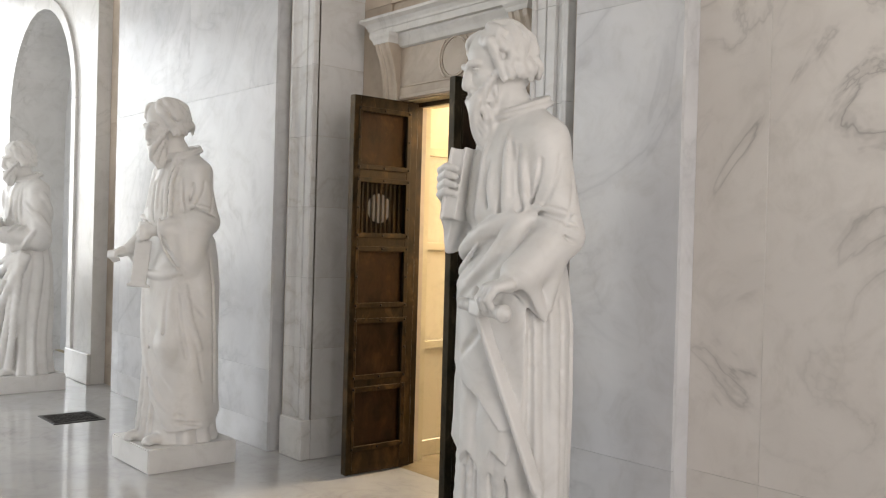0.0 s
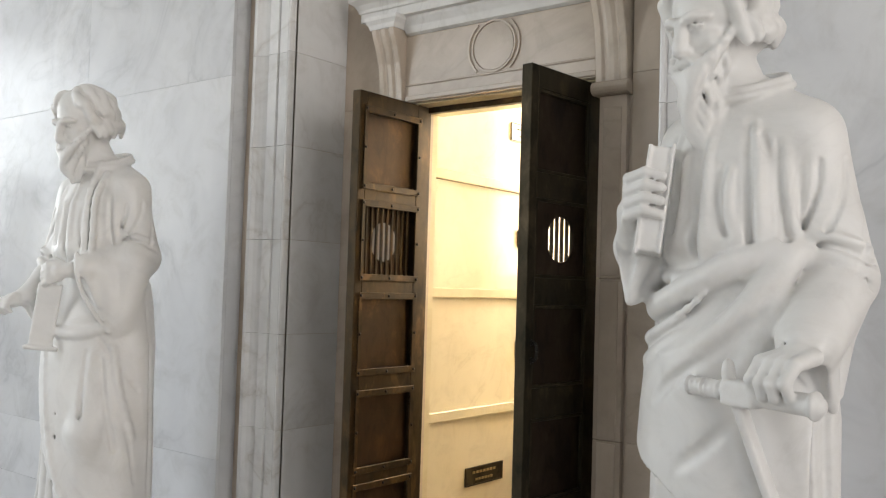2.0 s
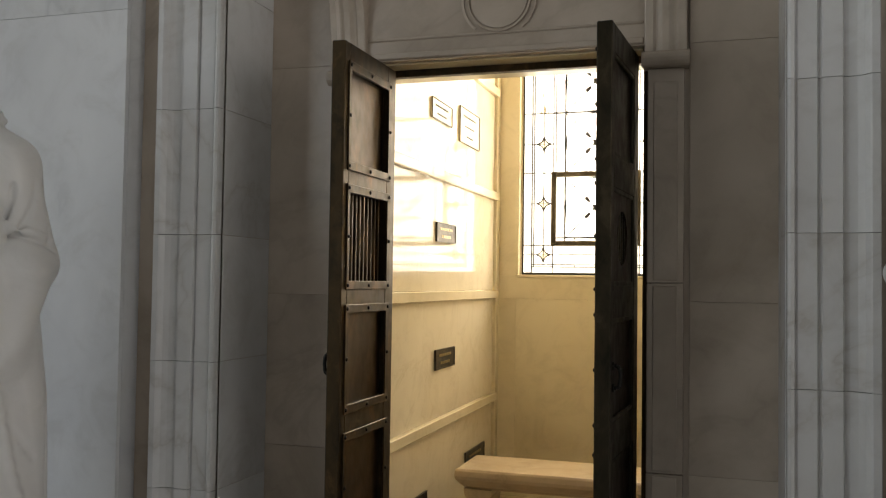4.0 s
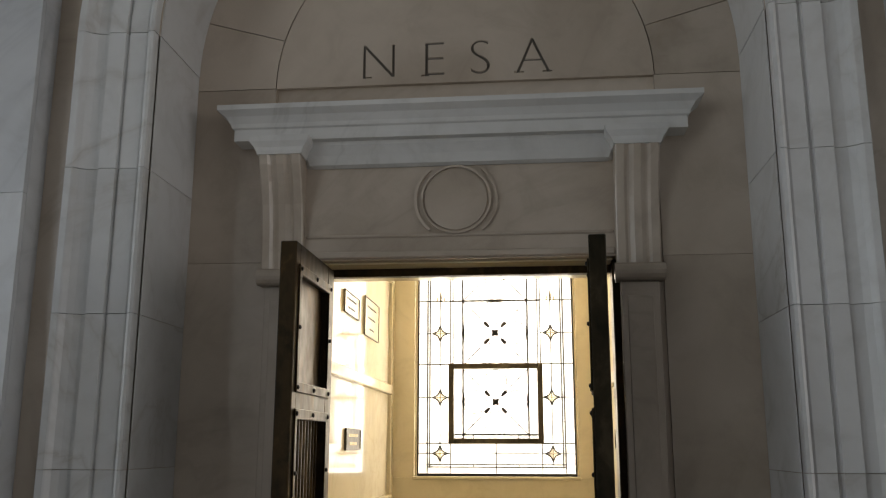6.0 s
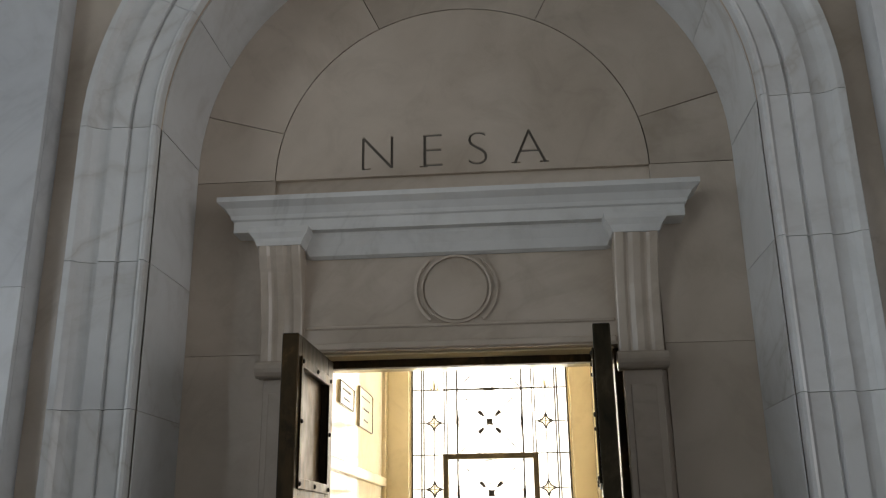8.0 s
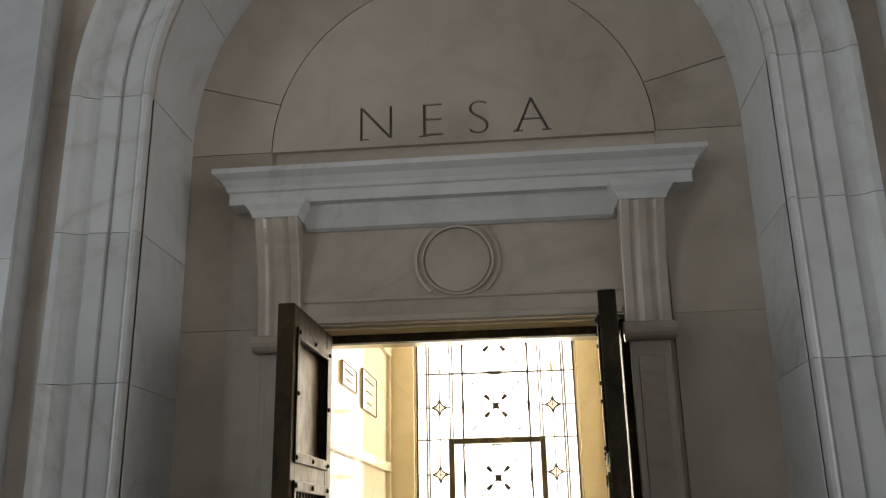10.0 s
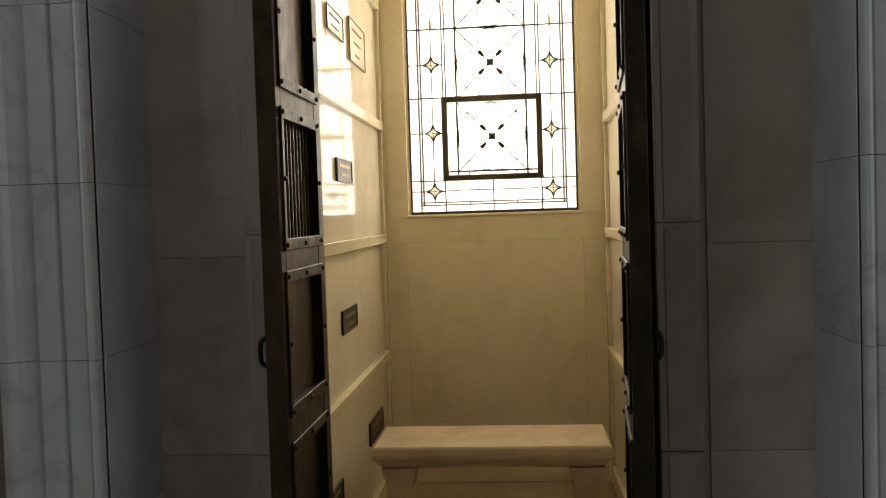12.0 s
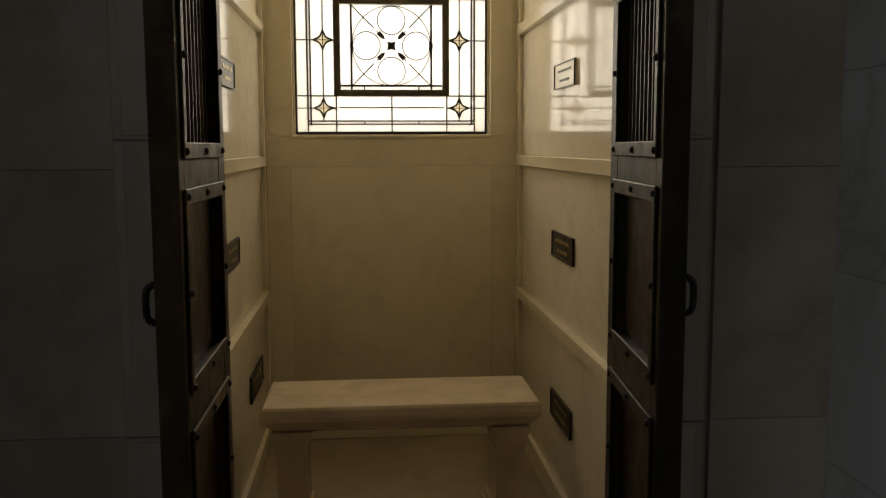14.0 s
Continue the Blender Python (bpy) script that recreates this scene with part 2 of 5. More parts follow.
def window_wall(name, along, at0, at1, openings, m, label):
    """A wall in its own xz plane with rectangular openings (x0, x1, z0, z1)."""
    bm = bmesh.new()
    x = at0
    for x0, x1, z0, z1 in openings:
        add_box(bm, x, x0, 0, 0.3, 0, TOP)
        add_box(bm, x0, x1, 0, 0.3, 0, z0)
        add_box(bm, x0, x1, 0, 0.3, z1, TOP)
        x = x1
    add_box(bm, x, at1, 0, 0.3, 0, TOP)
    ob = structure(part(name, bm, M_WHITE), label, "wall")
    ob.matrix_world = m
    return ob


window_wall("wall_south", "x", -14, 12.3, [(-7.2, -3.8, 0.9, 5.1), (4.4, 6.6, 2.0, 5.6)], pose(0, -7.0, 0) @ pose(0, -0.3, 0), "pale marble wall with tall window openings")
window_wall("wall_west", "y", -7.3, 0.9, [(-6.5, -5.0, 0.8, 5.6), (-4.45, -2.95, 0.8, 5.6), (-2.4, -0.9, 0.8, 5.6)], pose(-14.0, 0, 0, 0, 0, 90), "pale marble end wall with three tall window openings")

window_wall("wall_east", "y", -7.3, 0.9, [(-6.3, -1.7, 0.6, 4.8)], pose(12.3, 0, 0, 0, 0, 90), "pale marble end wall with a window opening")

NICHE, BACK = 0.03, 0.42
wall_north = structure(part("wall_north", arched_wall(-1.36, 1.36, TOP, 0, 1.0, 3.14, NICHE, BACK), M_TAN), "tan marble wall with a round-headed niche", "wall")


def slab(x0, x1, y0, y1, z0, z1, mat, parent, name="marble_slab", gap=0.0005, bevel=0.0010):
    return part(name, boxes((x0 + gap, x1 - gap, y0, y1, z0 + gap, z1 - gap), bevel=bevel), mat, parent)


# niche back with the doorway through it
bm = boxes((-1.0, -0.56, BACK, 0.62, 0, 4.2), (0.56, 1.0, BACK, 0.62, 0, 4.2), (-0.56, 0.56, BACK, 0.62, 2.42, 4.2))
niche = structure(part("wall_niche", bm, M_TAN), "tan marble back wall of the arched niche", "wall")
F = BACK - 0.02
for s in (-1, 1):
    a, b = sorted((s * 0.695, s * 1.0))
    for z0, z1 in ((0.0, 0.27), (0.27, 0.86), (0.86, 1.48), (1.48, 2.42), (2.42, 3.085)):
        slab(a, b, F, BACK, z0, z1, M_TAN, niche)


# facing panels beside the niche
def facing(name, x0, x1, cols, y, mat, label):
    back = structure(part(name, boxes((x0, x1, y + 0.02, 0.62, 0, TOP)), mat), label, "wall")
    for c0, c1 in cols:
        for z0, z1 in ((0.0, 0.2), (0.2, 0.565), (0.565, 2.565), (2.565, 4.565), (4.565, TOP)):
            slab(c0, c1, y, y + 0.02, z0, z1, mat, back)
    return back


facing("wall_panel_1", -4.28, -1.36, ((-4.28, -4.13), (-4.13, -2.75), (-2.75, -1.36)), -0.08, M_GREY, "polished grey-white marble wall panel")
facing("wall_panel_2", 1.36, 1.95, ((1.36, 1.95),), -0.08, M_GREY, "polished grey-veined marble wall panel")
facing("wall_panel_3", 1.95, 12.0, ((1.95, 2.28), (2.28, 4.2), (4.2, 6.1), (6.1, 8.0), (8.0, 10.0), (10.0, 12.0)), 0.03, M_VEIN, "beige marble wall with dark wandering veins")
facing("wall_panel_4", -4.72, -4.28, ((-4.72, -4.28),), 0.02, M_TAN, "recessed tan marble strip")
bay = structure(part("wall_bay", arched_wall(-14, -4.72, TOP, -6.45, 1.1, 2.85, -0.12, 0.5), M_WHITE), "white marble wall with a deep arched niche", "wall")
structure(part("wall_bay_back", boxes((-7.8, -5.1, 0.5, 0.7, 0, 4.3)), M_GREY), "grey marble back of the arched niche", "wall")
for x0, x1 in ((-5.36, -4.70), (-14, -7.54)):
    structure(part("baseboard", boxes((x0, x1, -0.16, -0.12, 0, 0.3), bevel=0.008), M_WHITE), "white marble base block", "baseboard")
for a0, a1 in ((0, 1), (1, 2), (2, 3), (3, 4), (4, 5)):
    bm = bmesh.new()
    add_ring(bm, (-6.45, -0.12, 2.85), 1.16, 0.12, 0.06, 40, math.pi * a0 / 5 + 0.003, math.pi * a1 / 5 - 0.003)
    part("arch_stone", bm, M_WHITE, bay)
for s in (-1, 1):
    a, b = sorted((-6.45 + s * 1.1, -6.45 + s * 1.22))
    for z0, z1 in ((0.3, 1.6), (1.6, 2.85)):
        slab(a, b, -0.15, -0.12, z0, z1, M_WHITE, bay, "jamb_stone")

# tympanum: half-round slab and five voussoirs round it
CZ, RT = 3.085, 0.695


def add_sector(bm, r0, r1, a0, a1, y0, y1, n):
    rings = []
    for i in range(n + 1):
        a = a0 + (a1 - a0) * i / n
        c, s = math.cos(a), math.sin(a)
        rings.append([(r0 * c, y0, CZ + r0 * s), (r0 * c, y1, CZ + r0 * s), (r1 * c, y1, CZ + r1 * s), (r1 * c, y0, CZ + r1 * s)])
    add_loft(bm, rings)


cuts = [radians(a) for a in (0, 16, 64, 116, 164, 180)]
for a0, a1 in zip(cuts, cuts[1:]):
    bm = bmesh.new()
    add_sector(bm, RT + 0.004, 1.06, a0 + 0.002, a1 - 0.002, F, BACK, max(4, int((a1 - a0) * 16)))
    part("voussoir", bm, M_TAN, niche)
n = 40
tympanum = part("tympanum", prism([(RT * math.cos(math.pi * i / n), F, CZ + RT * math.sin(math.pi * i / n)) for i in range(n + 1)], (0, 0.02, 0)), M_TAN, niche)

# the family name, cut into the tympanum
def letter_cut(text, centre, height, strokes):
    """Cuts one letter of the built-in font, with small serifs, into the tympanum's face."""
    data = bpy.data.curves.new("letter", "FONT")
    data.body, data.size, data.extrude, data.align_x, data.offset = text, height / 0.7, 0.012, "CENTER", -0.004
    ob = new("letter", data)
    ob.matrix_world = pose(centre, F, 3.112, 90, 0, 0)
    bpy.context.view_layer.update()
    me = bpy.data.meshes.new_from_object(ob.evaluated_get(bpy.context.evaluated_depsgraph_get()))
    me.transform(ob.matrix_world)
    bm = bmesh.new()
    bm.from_mesh(me)
    cutters = [bm]
    for dx, dz, w in strokes:
        cutters.append(boxes((centre + dx - w / 2, centre + dx + w / 2, F - 0.0125, F + 0.0115, 3.112 + dz - 0.003, 3.112 + dz + 0.003)))
    bpy.data.objects.remove(ob)
    # a dark copy sunk into the cut paints the shade of its depth
    low = bm.copy()
    bmesh.ops.translate(low, vec=(0, 0.0215, 0), verts=low.verts)
    part("letter", low, M_CUT_SHADE, niche, "painted shade at the bottom of the cut letter " + text)
    for c in cutters:
        cm = bpy.data.meshes.new("cut")
        bmesh.ops.remove_doubles(c, verts=c.verts, dist=1e-5)
        bmesh.ops.recalc_face_normals(c, faces=c.faces)
        c.to_mesh(cm)
        c.free()
        cut = new("cut", cm)
        mod = tympanum.modifiers.new("cut", "BOOLEAN")
        mod.object, mod.operation, mod.solver = cut, "DIFFERENCE", "EXACT"
        bpy.context.view_layer.update()
        done = bpy.data.meshes.new_from_object(tympanum.evaluated_get(bpy.context.evaluated_depsgraph_get()))
        tympanum.modifiers.clear()
        tympanum.data = done
        bpy.data.objects.remove(cut)


H = 0.142
letter_cut("N", -0.308, H, ((-0.043, 0.003, 0.034),))
letter_cut("E", -0.103, H, ((-0.03, 0.003, 0.03),))
letter_cut("S", 0.070, H, ())
letter_cut("A", 0.264, H, ((-0.052, 0.003, 0.034), (0.052, 0.003, 0.034)))

# arch surround: base blocks, jamb blocks and voussoirs of one moulded section
PROFILE = [(1.0, 0.002), (1.002, -0.006), (1.011, -0.010), (1.020, -0.006), (1.024, 0.010), (1.032, 0.006), (1.086, 0.003), (1.091, 0.014), (1.098, 0.014), (1.102, 0.000), (1.158, -0.004),
           (1.163, 0.012), (1.178, 0.010), (1.200, 0.003), (1.220, -0.008), (1.232, -0.022), (1.237, -0.026), (1.259, -0.026), (1.262, -0.022), (1.262, 0.04), (1.0, 0.04)]
surround = empty("arch_surround", 0, 0, 0)
structure(surround, "moulded grey-white marble surround of the niche arch", "trim")
for s in (-1, 1):
    a, b = sorted((s * 0.992, s * 1.272))
    part("base_block", boxes((a, b, -0.04, 0.04, 0, 0.27), bevel=0.006), M_WHITE, surround)
    z = 0.27
    while z < 3.1:
        part("jamb_block", prism([(s * x, y, z + 0.001) for x, y in PROFILE], (0, 0, 0.4763)), M_MOULD, surround)
        z += 0.4783
for k in range(7):
    bm = bmesh.new()
    a0, a1 = math.pi * k / 7 + 0.0008, math.pi * (k + 1) / 7 - 0.0008
    add_loft(bm, [[(x * math.cos(a), y, 3.14 + x * math.sin(a)) for x, y in PROFILE] for a in [a0 + (a1 - a0) * i / 8 for i in range(9)]])
    part("arch_block", bm, M_MOULD, surround)

# lining of the niche's sides and arch, in courses
for s in (-1, 1):
    a, b = sorted((s * 0.996, s * 1.002))
    z = 0.0
    for z1 in (0.27, 0.748, 1.227, 1.705, 2.183, 2.662, 3.14):
        slab(a, b, 0.041, 0.399, z, z1, M_MOULD, wall_north, "lining_slab", 0.0008, 0.001)
        z = z1
for k in range(7):
    bm = bmesh.new()
    a0, a1 = math.pi * k / 7 + 0.0012, math.pi * (k + 1) / 7 - 0.0012
    add_loft(bm, [[(0.996 * math.cos(a), 0.041, 3.14 + 0.996 * math.sin(a)), (0.996 * math.cos(a), 0.399, 3.14 + 0.996 * math.sin(a)), (1.002 * math.cos(a), 0.399, 3.14 + 1.002 * math.sin(a)), (1.002 * math.cos(a), 0.041, 3.14 + 1.002 * math.sin(a))]
                  for a in [a0 + (a1 - a0) * i / 8 for i in range(9)]])
    part("lining_slab", bm, M_MOULD, wall_north)

# door surround: pilaster strips, corbels, frieze with roundel, cornice
door_case = empty("door_surround", 0, BACK, 0)
structure(door_case, "tan and grey marble door surround with scroll corbels", "trim")


def case(name, bm, mat=M_TAN, label="", smooth=False):
    ob = part(name, bm, mat, None, label, smooth)
    ob.parent = door_case
    ob.location = (-0.014, -BACK, 0)
    return ob


for s in (-1, 1):
    a, b = sorted((s * 0.56, s * 0.69))
    for z0, z1 in ((0.0, 0.3), (0.3, 0.86), (0.86, 1.545), (1.545, 2.33)):
        case("pilaster_block", boxes((a, b, F - 0.012, BACK, z0 + 0.001, z1 - 0.001), bevel=0.003))
    for z0, z1 in ((0.34, 0.85), (0.87, 1.535), (1.555, 2.28)):
        case("inset_panel", boxes((a + 0.022, b - 0.022, F - 0.0165, F - 0.010, z0, z1), bevel=0.002))
    c = s * 0.625
    # scroll corbel, fluted on its face
    zz = [2.385, 2.45, 2.53, 2.62, 2.70, 2.755, 2.79]
    yy = [0.035, 0.038, 0.045, 0.06, 0.085, 0.11, 0.12]
    across = [-0.075, -0.07, -0.045, -0.035, -0.028, -0.012, 0.012, 0.028, 0.035, 0.045, 0.07, 0.075]
    inset = [0.004, 0, 0, 0.010, 0.010, 0.002, 0.002, 0.010, 0.010, 0, 0, 0.004]
    bm = bmesh.new()
    add_loft(bm, [[(c + x, F - y + i, z) for x, i in zip(across, inset)] + [(c + 0.075, BACK, z), (c - 0.075, BACK, z)] for z, y in zip(zz, yy)])
    case("corbel", bm, M_TAN)
    bm = bmesh.new()
    add_rod(bm, (c - 0.085, F - 0.03, 2.36), (c + 0.085, F - 0.03, 2.36), 0.03, 14)
    add_box(bm, c - 0.08, c + 0.08, F - 0.025, BACK, 2.33, 2.388)
    case("corbel_roll", bm, M_TAN)
    rings = [[(c - w, F - y, z), (c + w, F - y, z), (c + w, BACK, z), (c - w, BACK, z)] for w, y, z in ((0.08, 0.122, 2.788), (0.084, 0.126, 2.80), (0.09, 0.128, 2.812), (0.105, 0.138, 2.832), (0.108, 0.142, 2.852))]
    bm = bmesh.new()
    add_loft(bm, rings)
    case("corbel_cap", bm, M_WHITE)
case("frieze", boxes((-0.56, 0.56, F - 0.01, BACK, 2.42, 2.80)), M_TAN)
case("frieze_bead", boxes((-0.545, 0.545, F - 0.022, F - 0.005, 2.425, 2.45), (-0.545, 0.545, F - 0.017, F - 0.005, 2.50, 2.512), bevel=0.004), M_TAN)
bm = bmesh.new()
add_disc(bm, (-0.005, F - 0.016, 2.635), 0.112, 0.012, 48)
case("roundel", bm, M_TAN)
for r, t in ((0.122, 0.008), (0.145, 0.01)):
    for q in (0, 1):
        bm = bmesh.new()
        add_ring(bm, (-0.005, F - 0.013, 2.635), r, t, 0.014, 64, math.pi * (q - 0.28) , math.pi * (q + 0.28)) if r > 0.13 else add_ring(bm, (-0.005, F - 0.013, 2.635), r, t, 0.014, 64, math.pi * q, math.pi * (q + 1))
        case("roundel_rim", bm, M_TAN)
rows = [(0.02, 2.76), (0.035, 2.768), (0.045, 2.80), (0.06, 2.835), (0.06, 2.848), (0.088, 2.851), (0.088, 2.893), (0.096, 2.898), (0.100, 2.912), (0.115, 2.936), (0.135, 2.95), (0.14, 2.954), (0.14, 2.972), (0.03, 2.995)]
bm = bmesh.new()
W = 0.715
add_loft(bm, [[(-(min(W, 0.545 if z < 2.85 else W) + o), BACK, z), (-((0.50 if z < 2.851 else W) + o), F - o, z), ((0.50 if z < 2.851 else W) + o, F - o, z), ((min(W, 0.545 if z < 2.85 else W) + o), BACK, z)] for o, z in rows])
case("cornice", bm, M_WHITE)

# ---- the small room behind the doors ----
RX, RB, RTOP = 0.66, 2.95, 3.9
room_floor = structure(part("floor_room", boxes((-0.9, 0.9, 0.42, 3.2, -0.2, 0.0)), M_ROOMFLOOR), "tan marble floor of the small room", "floor")
structure(part("ceiling_room", boxes((-0.9, 0.9, 0.42, 3.4, RTOP, RTOP + 0.15)), M_CREAM), "cream marble ceiling of the small room", "ceiling")
bm = boxes((-0.9, -0.505, RB + 0.02, 3.2, 0, RTOP), (0.505, 0.9, RB + 0.02, 3.2, 0, RTOP), (-0.505, 0.505, RB + 0.02, 3.2, 0, 1.585), (-0.505, 0.505, RB + 0.02, 3.2, 3.65, RTOP))
back = structure(part("wall_room_back", bm, M_CREAM), "cream marble back wall with a tall window", "wall")
for r in ((-0.64, -0.52, 0.12, 1.43), (-0.52, 0.515, 0.12, 1.43), (0.515, 0.64, 0.12, 1.43), (-0.64, 0.64, 1.43, 1.585), (-0.64, -0.505, 1.585, RTOP), (0.505, 0.64, 1.585, RTOP)):
    slab(r[0], r[1], RB, RB + 0.02, r[2], r[3], M_CREAM, back)
structure(part("baseboard", boxes((-0.64, 0.64, RB - 0.015, RB + 0.01, 0, 0.12), bevel=0.004), M_CREAM), "cream marble base along the wall", "baseboard")
structure(part("window_sill", boxes((-0.515, 0.515, RB - 0.008, 3.1, 1.572, 1.592), bevel=0.004), M_CREAM), "cream marble window sill", "sill")
SHELF = (0.805, 1.487, 2.14, 2.84, 3.54)
for s in (-1, 1):
    side = structure(part("wall_room_side", boxes((min(s * 0.69, s * 0.9), max(s * 0.69, s * 0.9), 0.62, 3.2, 0, RTOP)), M_CREAM), "cream marble crypt wall with ledges", "wall")
    a, b = sorted((s * RX, s * 0.69))
    z0 = 0.0
    for z in SHELF:
        slab(a, b, 0.62, 2.87, z0, z - 0.055, M_CRYPT, side, "crypt_front")
        z0 = z
    a, b = sorted((s * 0.632, s * 0.69))
    for z in SHELF:
        part("ledge", boxes((a, b, 0.62, 2.905, z - 0.055, z), bevel=0.004), M_CREAM, side)
    a, b = sorted((s * 0.638, s * 0.69))
    part("corner_strip", boxes((a, b, 2.875, 2.95, 0, RTOP), bevel=0.004), M_CREAM, side)
    a, b = sorted((s * 0.64, s * 0.69))
    part("base_strip", boxes((a, b, 0.62, 2.87, 0.0, 0.11), bevel=0.004), M_CREAM, side)
    a, b = sorted((s * 0.56, s * 0.90))
    structure(part("wall_jamb", boxes((a, b, 0.62, 0.66, 0, RTOP)), M_CREAM), "cream marble return beside the door", "wall")
structure(part("wall_above_door", boxes((-0.56, 0.56, 0.622, 0.69, 2.398, RTOP), (-0.56, 0.56, 0.565, 0.622, 2.398, 2.4185)), M_CREAM), "cream marble over the door", "wall")

# bronze door frame and head
frame_door = empty("door_frame", 0, 0.5, 0)
structure(frame_door, "dark bronze frame round the doorway", "frame")
for nm, r in (("jamb", (-0.559, -0.525, 0.46, 0.56, 0, 2.419)), ("jamb", (0.525, 0.559, 0.46, 0.56, 0, 2.419)), ("head", (-0.525, 0.525, 0.52, 0.56, 2.385, 2.419)), ("head_plate", (-0.525, 0.525, 0.425, 0.52, 2.412, 2.4195))):
    ob = part(nm, boxes(r, bevel=0.003), M_CREAM if nm == "head_plate" else M_BRONZE, frame_door)
    ob.location = (0, -0.5, 0)


# ---- bronze door leaves ----
def panel_rows():
    return ((1.965, 2.305), (1.535, 1.86), (1.09, 1.425), (0.635, 0.968), (0.185, 0.535))


def door_leaf(name, m, side, label, metal=M_BRONZE, infill=M_BRONZE_PANEL):
    """A leaf in its own frame: hinge at x=0, width along x, inner face at y=0, thickness to -y."""
    leaf = structure(empty(name), label, "door")
    w, t, zt = 0.505, 0.052, 2.40
    x0, x1 = 0.085, 0.455

    def p(nm, bm, mat=metal, label="", parent=leaf):
        bmesh.ops.transform(bm, matrix=Matrix.Diagonal((1, side, 1, 1)), verts=bm.verts)
        return part(nm, bm, mat, parent, label)

    rows = panel_rows()
    p("stile", boxes((0, x0, -t, 0, 0.012, zt), bevel=0.003))
    p("stile", boxes((x1, w, -t, 0, 0.012, zt), bevel=0.003))
    edges = [zt] + [z for r in rows for z in (r[1], r[0])] + [0.012]
    for a, b in zip(edges[0::2], edges[1::2]):
        p("rail", boxes((x0, x1, -t + 0.0005, -0.0005, b, a), bevel=0.002))
    for k, (z0, z1) in enumerate(rows):
        if k == 1:
            # pierced plate with a round opening behind upright bars
            cx, cz, r, n = (x0 + x1) / 2, (z0 + z1) / 2, 0.095, 32
            bm = bmesh.new()
            for i in range(n):
                q = []
                for j in (i, i + 1):
                    a = 2 * math.pi * j / n
                    c, s = math.cos(a), math.sin(a)
                    far = min((x1 - x0) / 2 / max(abs(c), 1e-6), (z1 - z0) / 2 / max(abs(s), 1e-6))
                    q.append(((cx + r * c, cz + r * s), (cx + far * c, cz + far * s)))
                (a0, b0), (a1, b1) = q
                add_hex(bm, [(a0[0], -t + 0.008, a0[1]), (a1[0], -t + 0.008, a1[1]), (b1[0], -t + 0.008, b1[1]), (b0[0], -t + 0.008, b0[1]),
                             (a0[0], -t + 0.014, a0[1]), (a1[0], -t + 0.014, a1[1]), (b1[0], -t + 0.014, b1[1]), (b0[0], -t + 0.014, b0[1])])
            p("pierced_plate", bm, infill)
            for i in range(9):
                x = x0 + 0.038 + i * 0.0365
                p("bar", boxes((x - 0.007, x + 0.007, -0.03, -0.016, z0, z1), bevel=0.003), metal)
        else:
            p("panel", boxes((x0, x1, -t + 0.012, -0.020, z0, z1)), infill, "reddish-brown bronze panel")
        # trim with bolts on the inner face
        trim = p("panel_trim", boxes((x0 - 0.028, x1 + 0.02, 0, 0.007, z1 - 0.004, z1 + 0.028), (x0 - 0.028, x1 + 0.02, 0, 0.007, z0 - 0.028, z0 + 0.004),
                                     (x0 - 0.028, x0 + 0.004, 0.0005, 0.0065, z0, z1), (x1 - 0.004, x1 + 0.02, 0.0005, 0.0065, z0, z1), bevel=0.002), metal)
        for bx, bz in ((x0 - 0.013, z1 + 0.013), ((x0 + x1) / 2, z1 + 0.013), (x1 + 0.009, z1 + 0.013), (x0 - 0.013, z0 - 0.013), ((x0 + x1) / 2, z0 - 0.013), (x1 + 0.009, z0 - 0.013),
                       (x0 - 0.013, (z0 + z1) / 2), (x1 + 0.009, (z0 + z1) / 2)):
            bm = bmesh.new()
            bmesh.ops.create_icosphere(bm, subdivisions=2, radius=0.0075, matrix=Matrix.Translation((bx, 0.008, bz)) @ Matrix.Diagonal((1, 0.75, 1, 1)))
            p("bolt", bm, M_BLACK, "", trim)
        # slimmer moulding on the outer face
        p("outer_moulding", boxes((x0, x1, -t + 0.002, -t + 0.012, z1 - 0.014, z1), (x0, x1, -t + 0.002, -t + 0.012, z0, z0 + 0.014),
                                  (x0, x0 + 0.014, -t + 0.0025, -t + 0.0115, z0, z1), (x1 - 0.014, x1, -t + 0.0025, -t + 0.0115, z0, z1), bevel=0.002), metal)
    # pull handle on the outer face
    bm = bmesh.new()
    pts = [(w - 0.04, -t, 1.275), (w - 0.04, -t - 0.014, 1.275), (w - 0.04, -t - 0.024, 1.265), (w - 0.04, -t - 0.026, 1.24), (w - 0.04, -t - 0.024, 1.212), (w - 0.04, -t - 0.014, 1.203), (w - 0.04, -t, 1.203)]
    for a, b in zip(pts, pts[1:]):
        add_rod(bm, a, b, 0.007, 8)
    for z in (1.275, 1.203):
        add_rod(bm, (w - 0.04, -t, z), (w - 0.04, -t - 0.006, z), 0.014, 10)
    p("handle", bm, M_BLACK, "black pull handle")
    for z in (0.35, 1.25, 2.1):
        bm = bmesh.new()
        add_rod(bm, (-0.008, -t / 2, z), (-0.008, -t / 2, z + 0.11), 0.011, 10)
        p("hinge", bm, M_BLACK)
    leaf.matrix_world = m
    return leaf


# hinge at the inner end; each leaf's x axis runs out into the hall
door_leaf("door_1", pose(-0.472, 0.475, 0, 0, 0, -90.5), 1, "open brown bronze door leaf with five panels and a barred opening")
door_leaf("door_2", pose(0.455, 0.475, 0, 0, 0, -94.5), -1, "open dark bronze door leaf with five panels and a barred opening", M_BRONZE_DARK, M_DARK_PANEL)


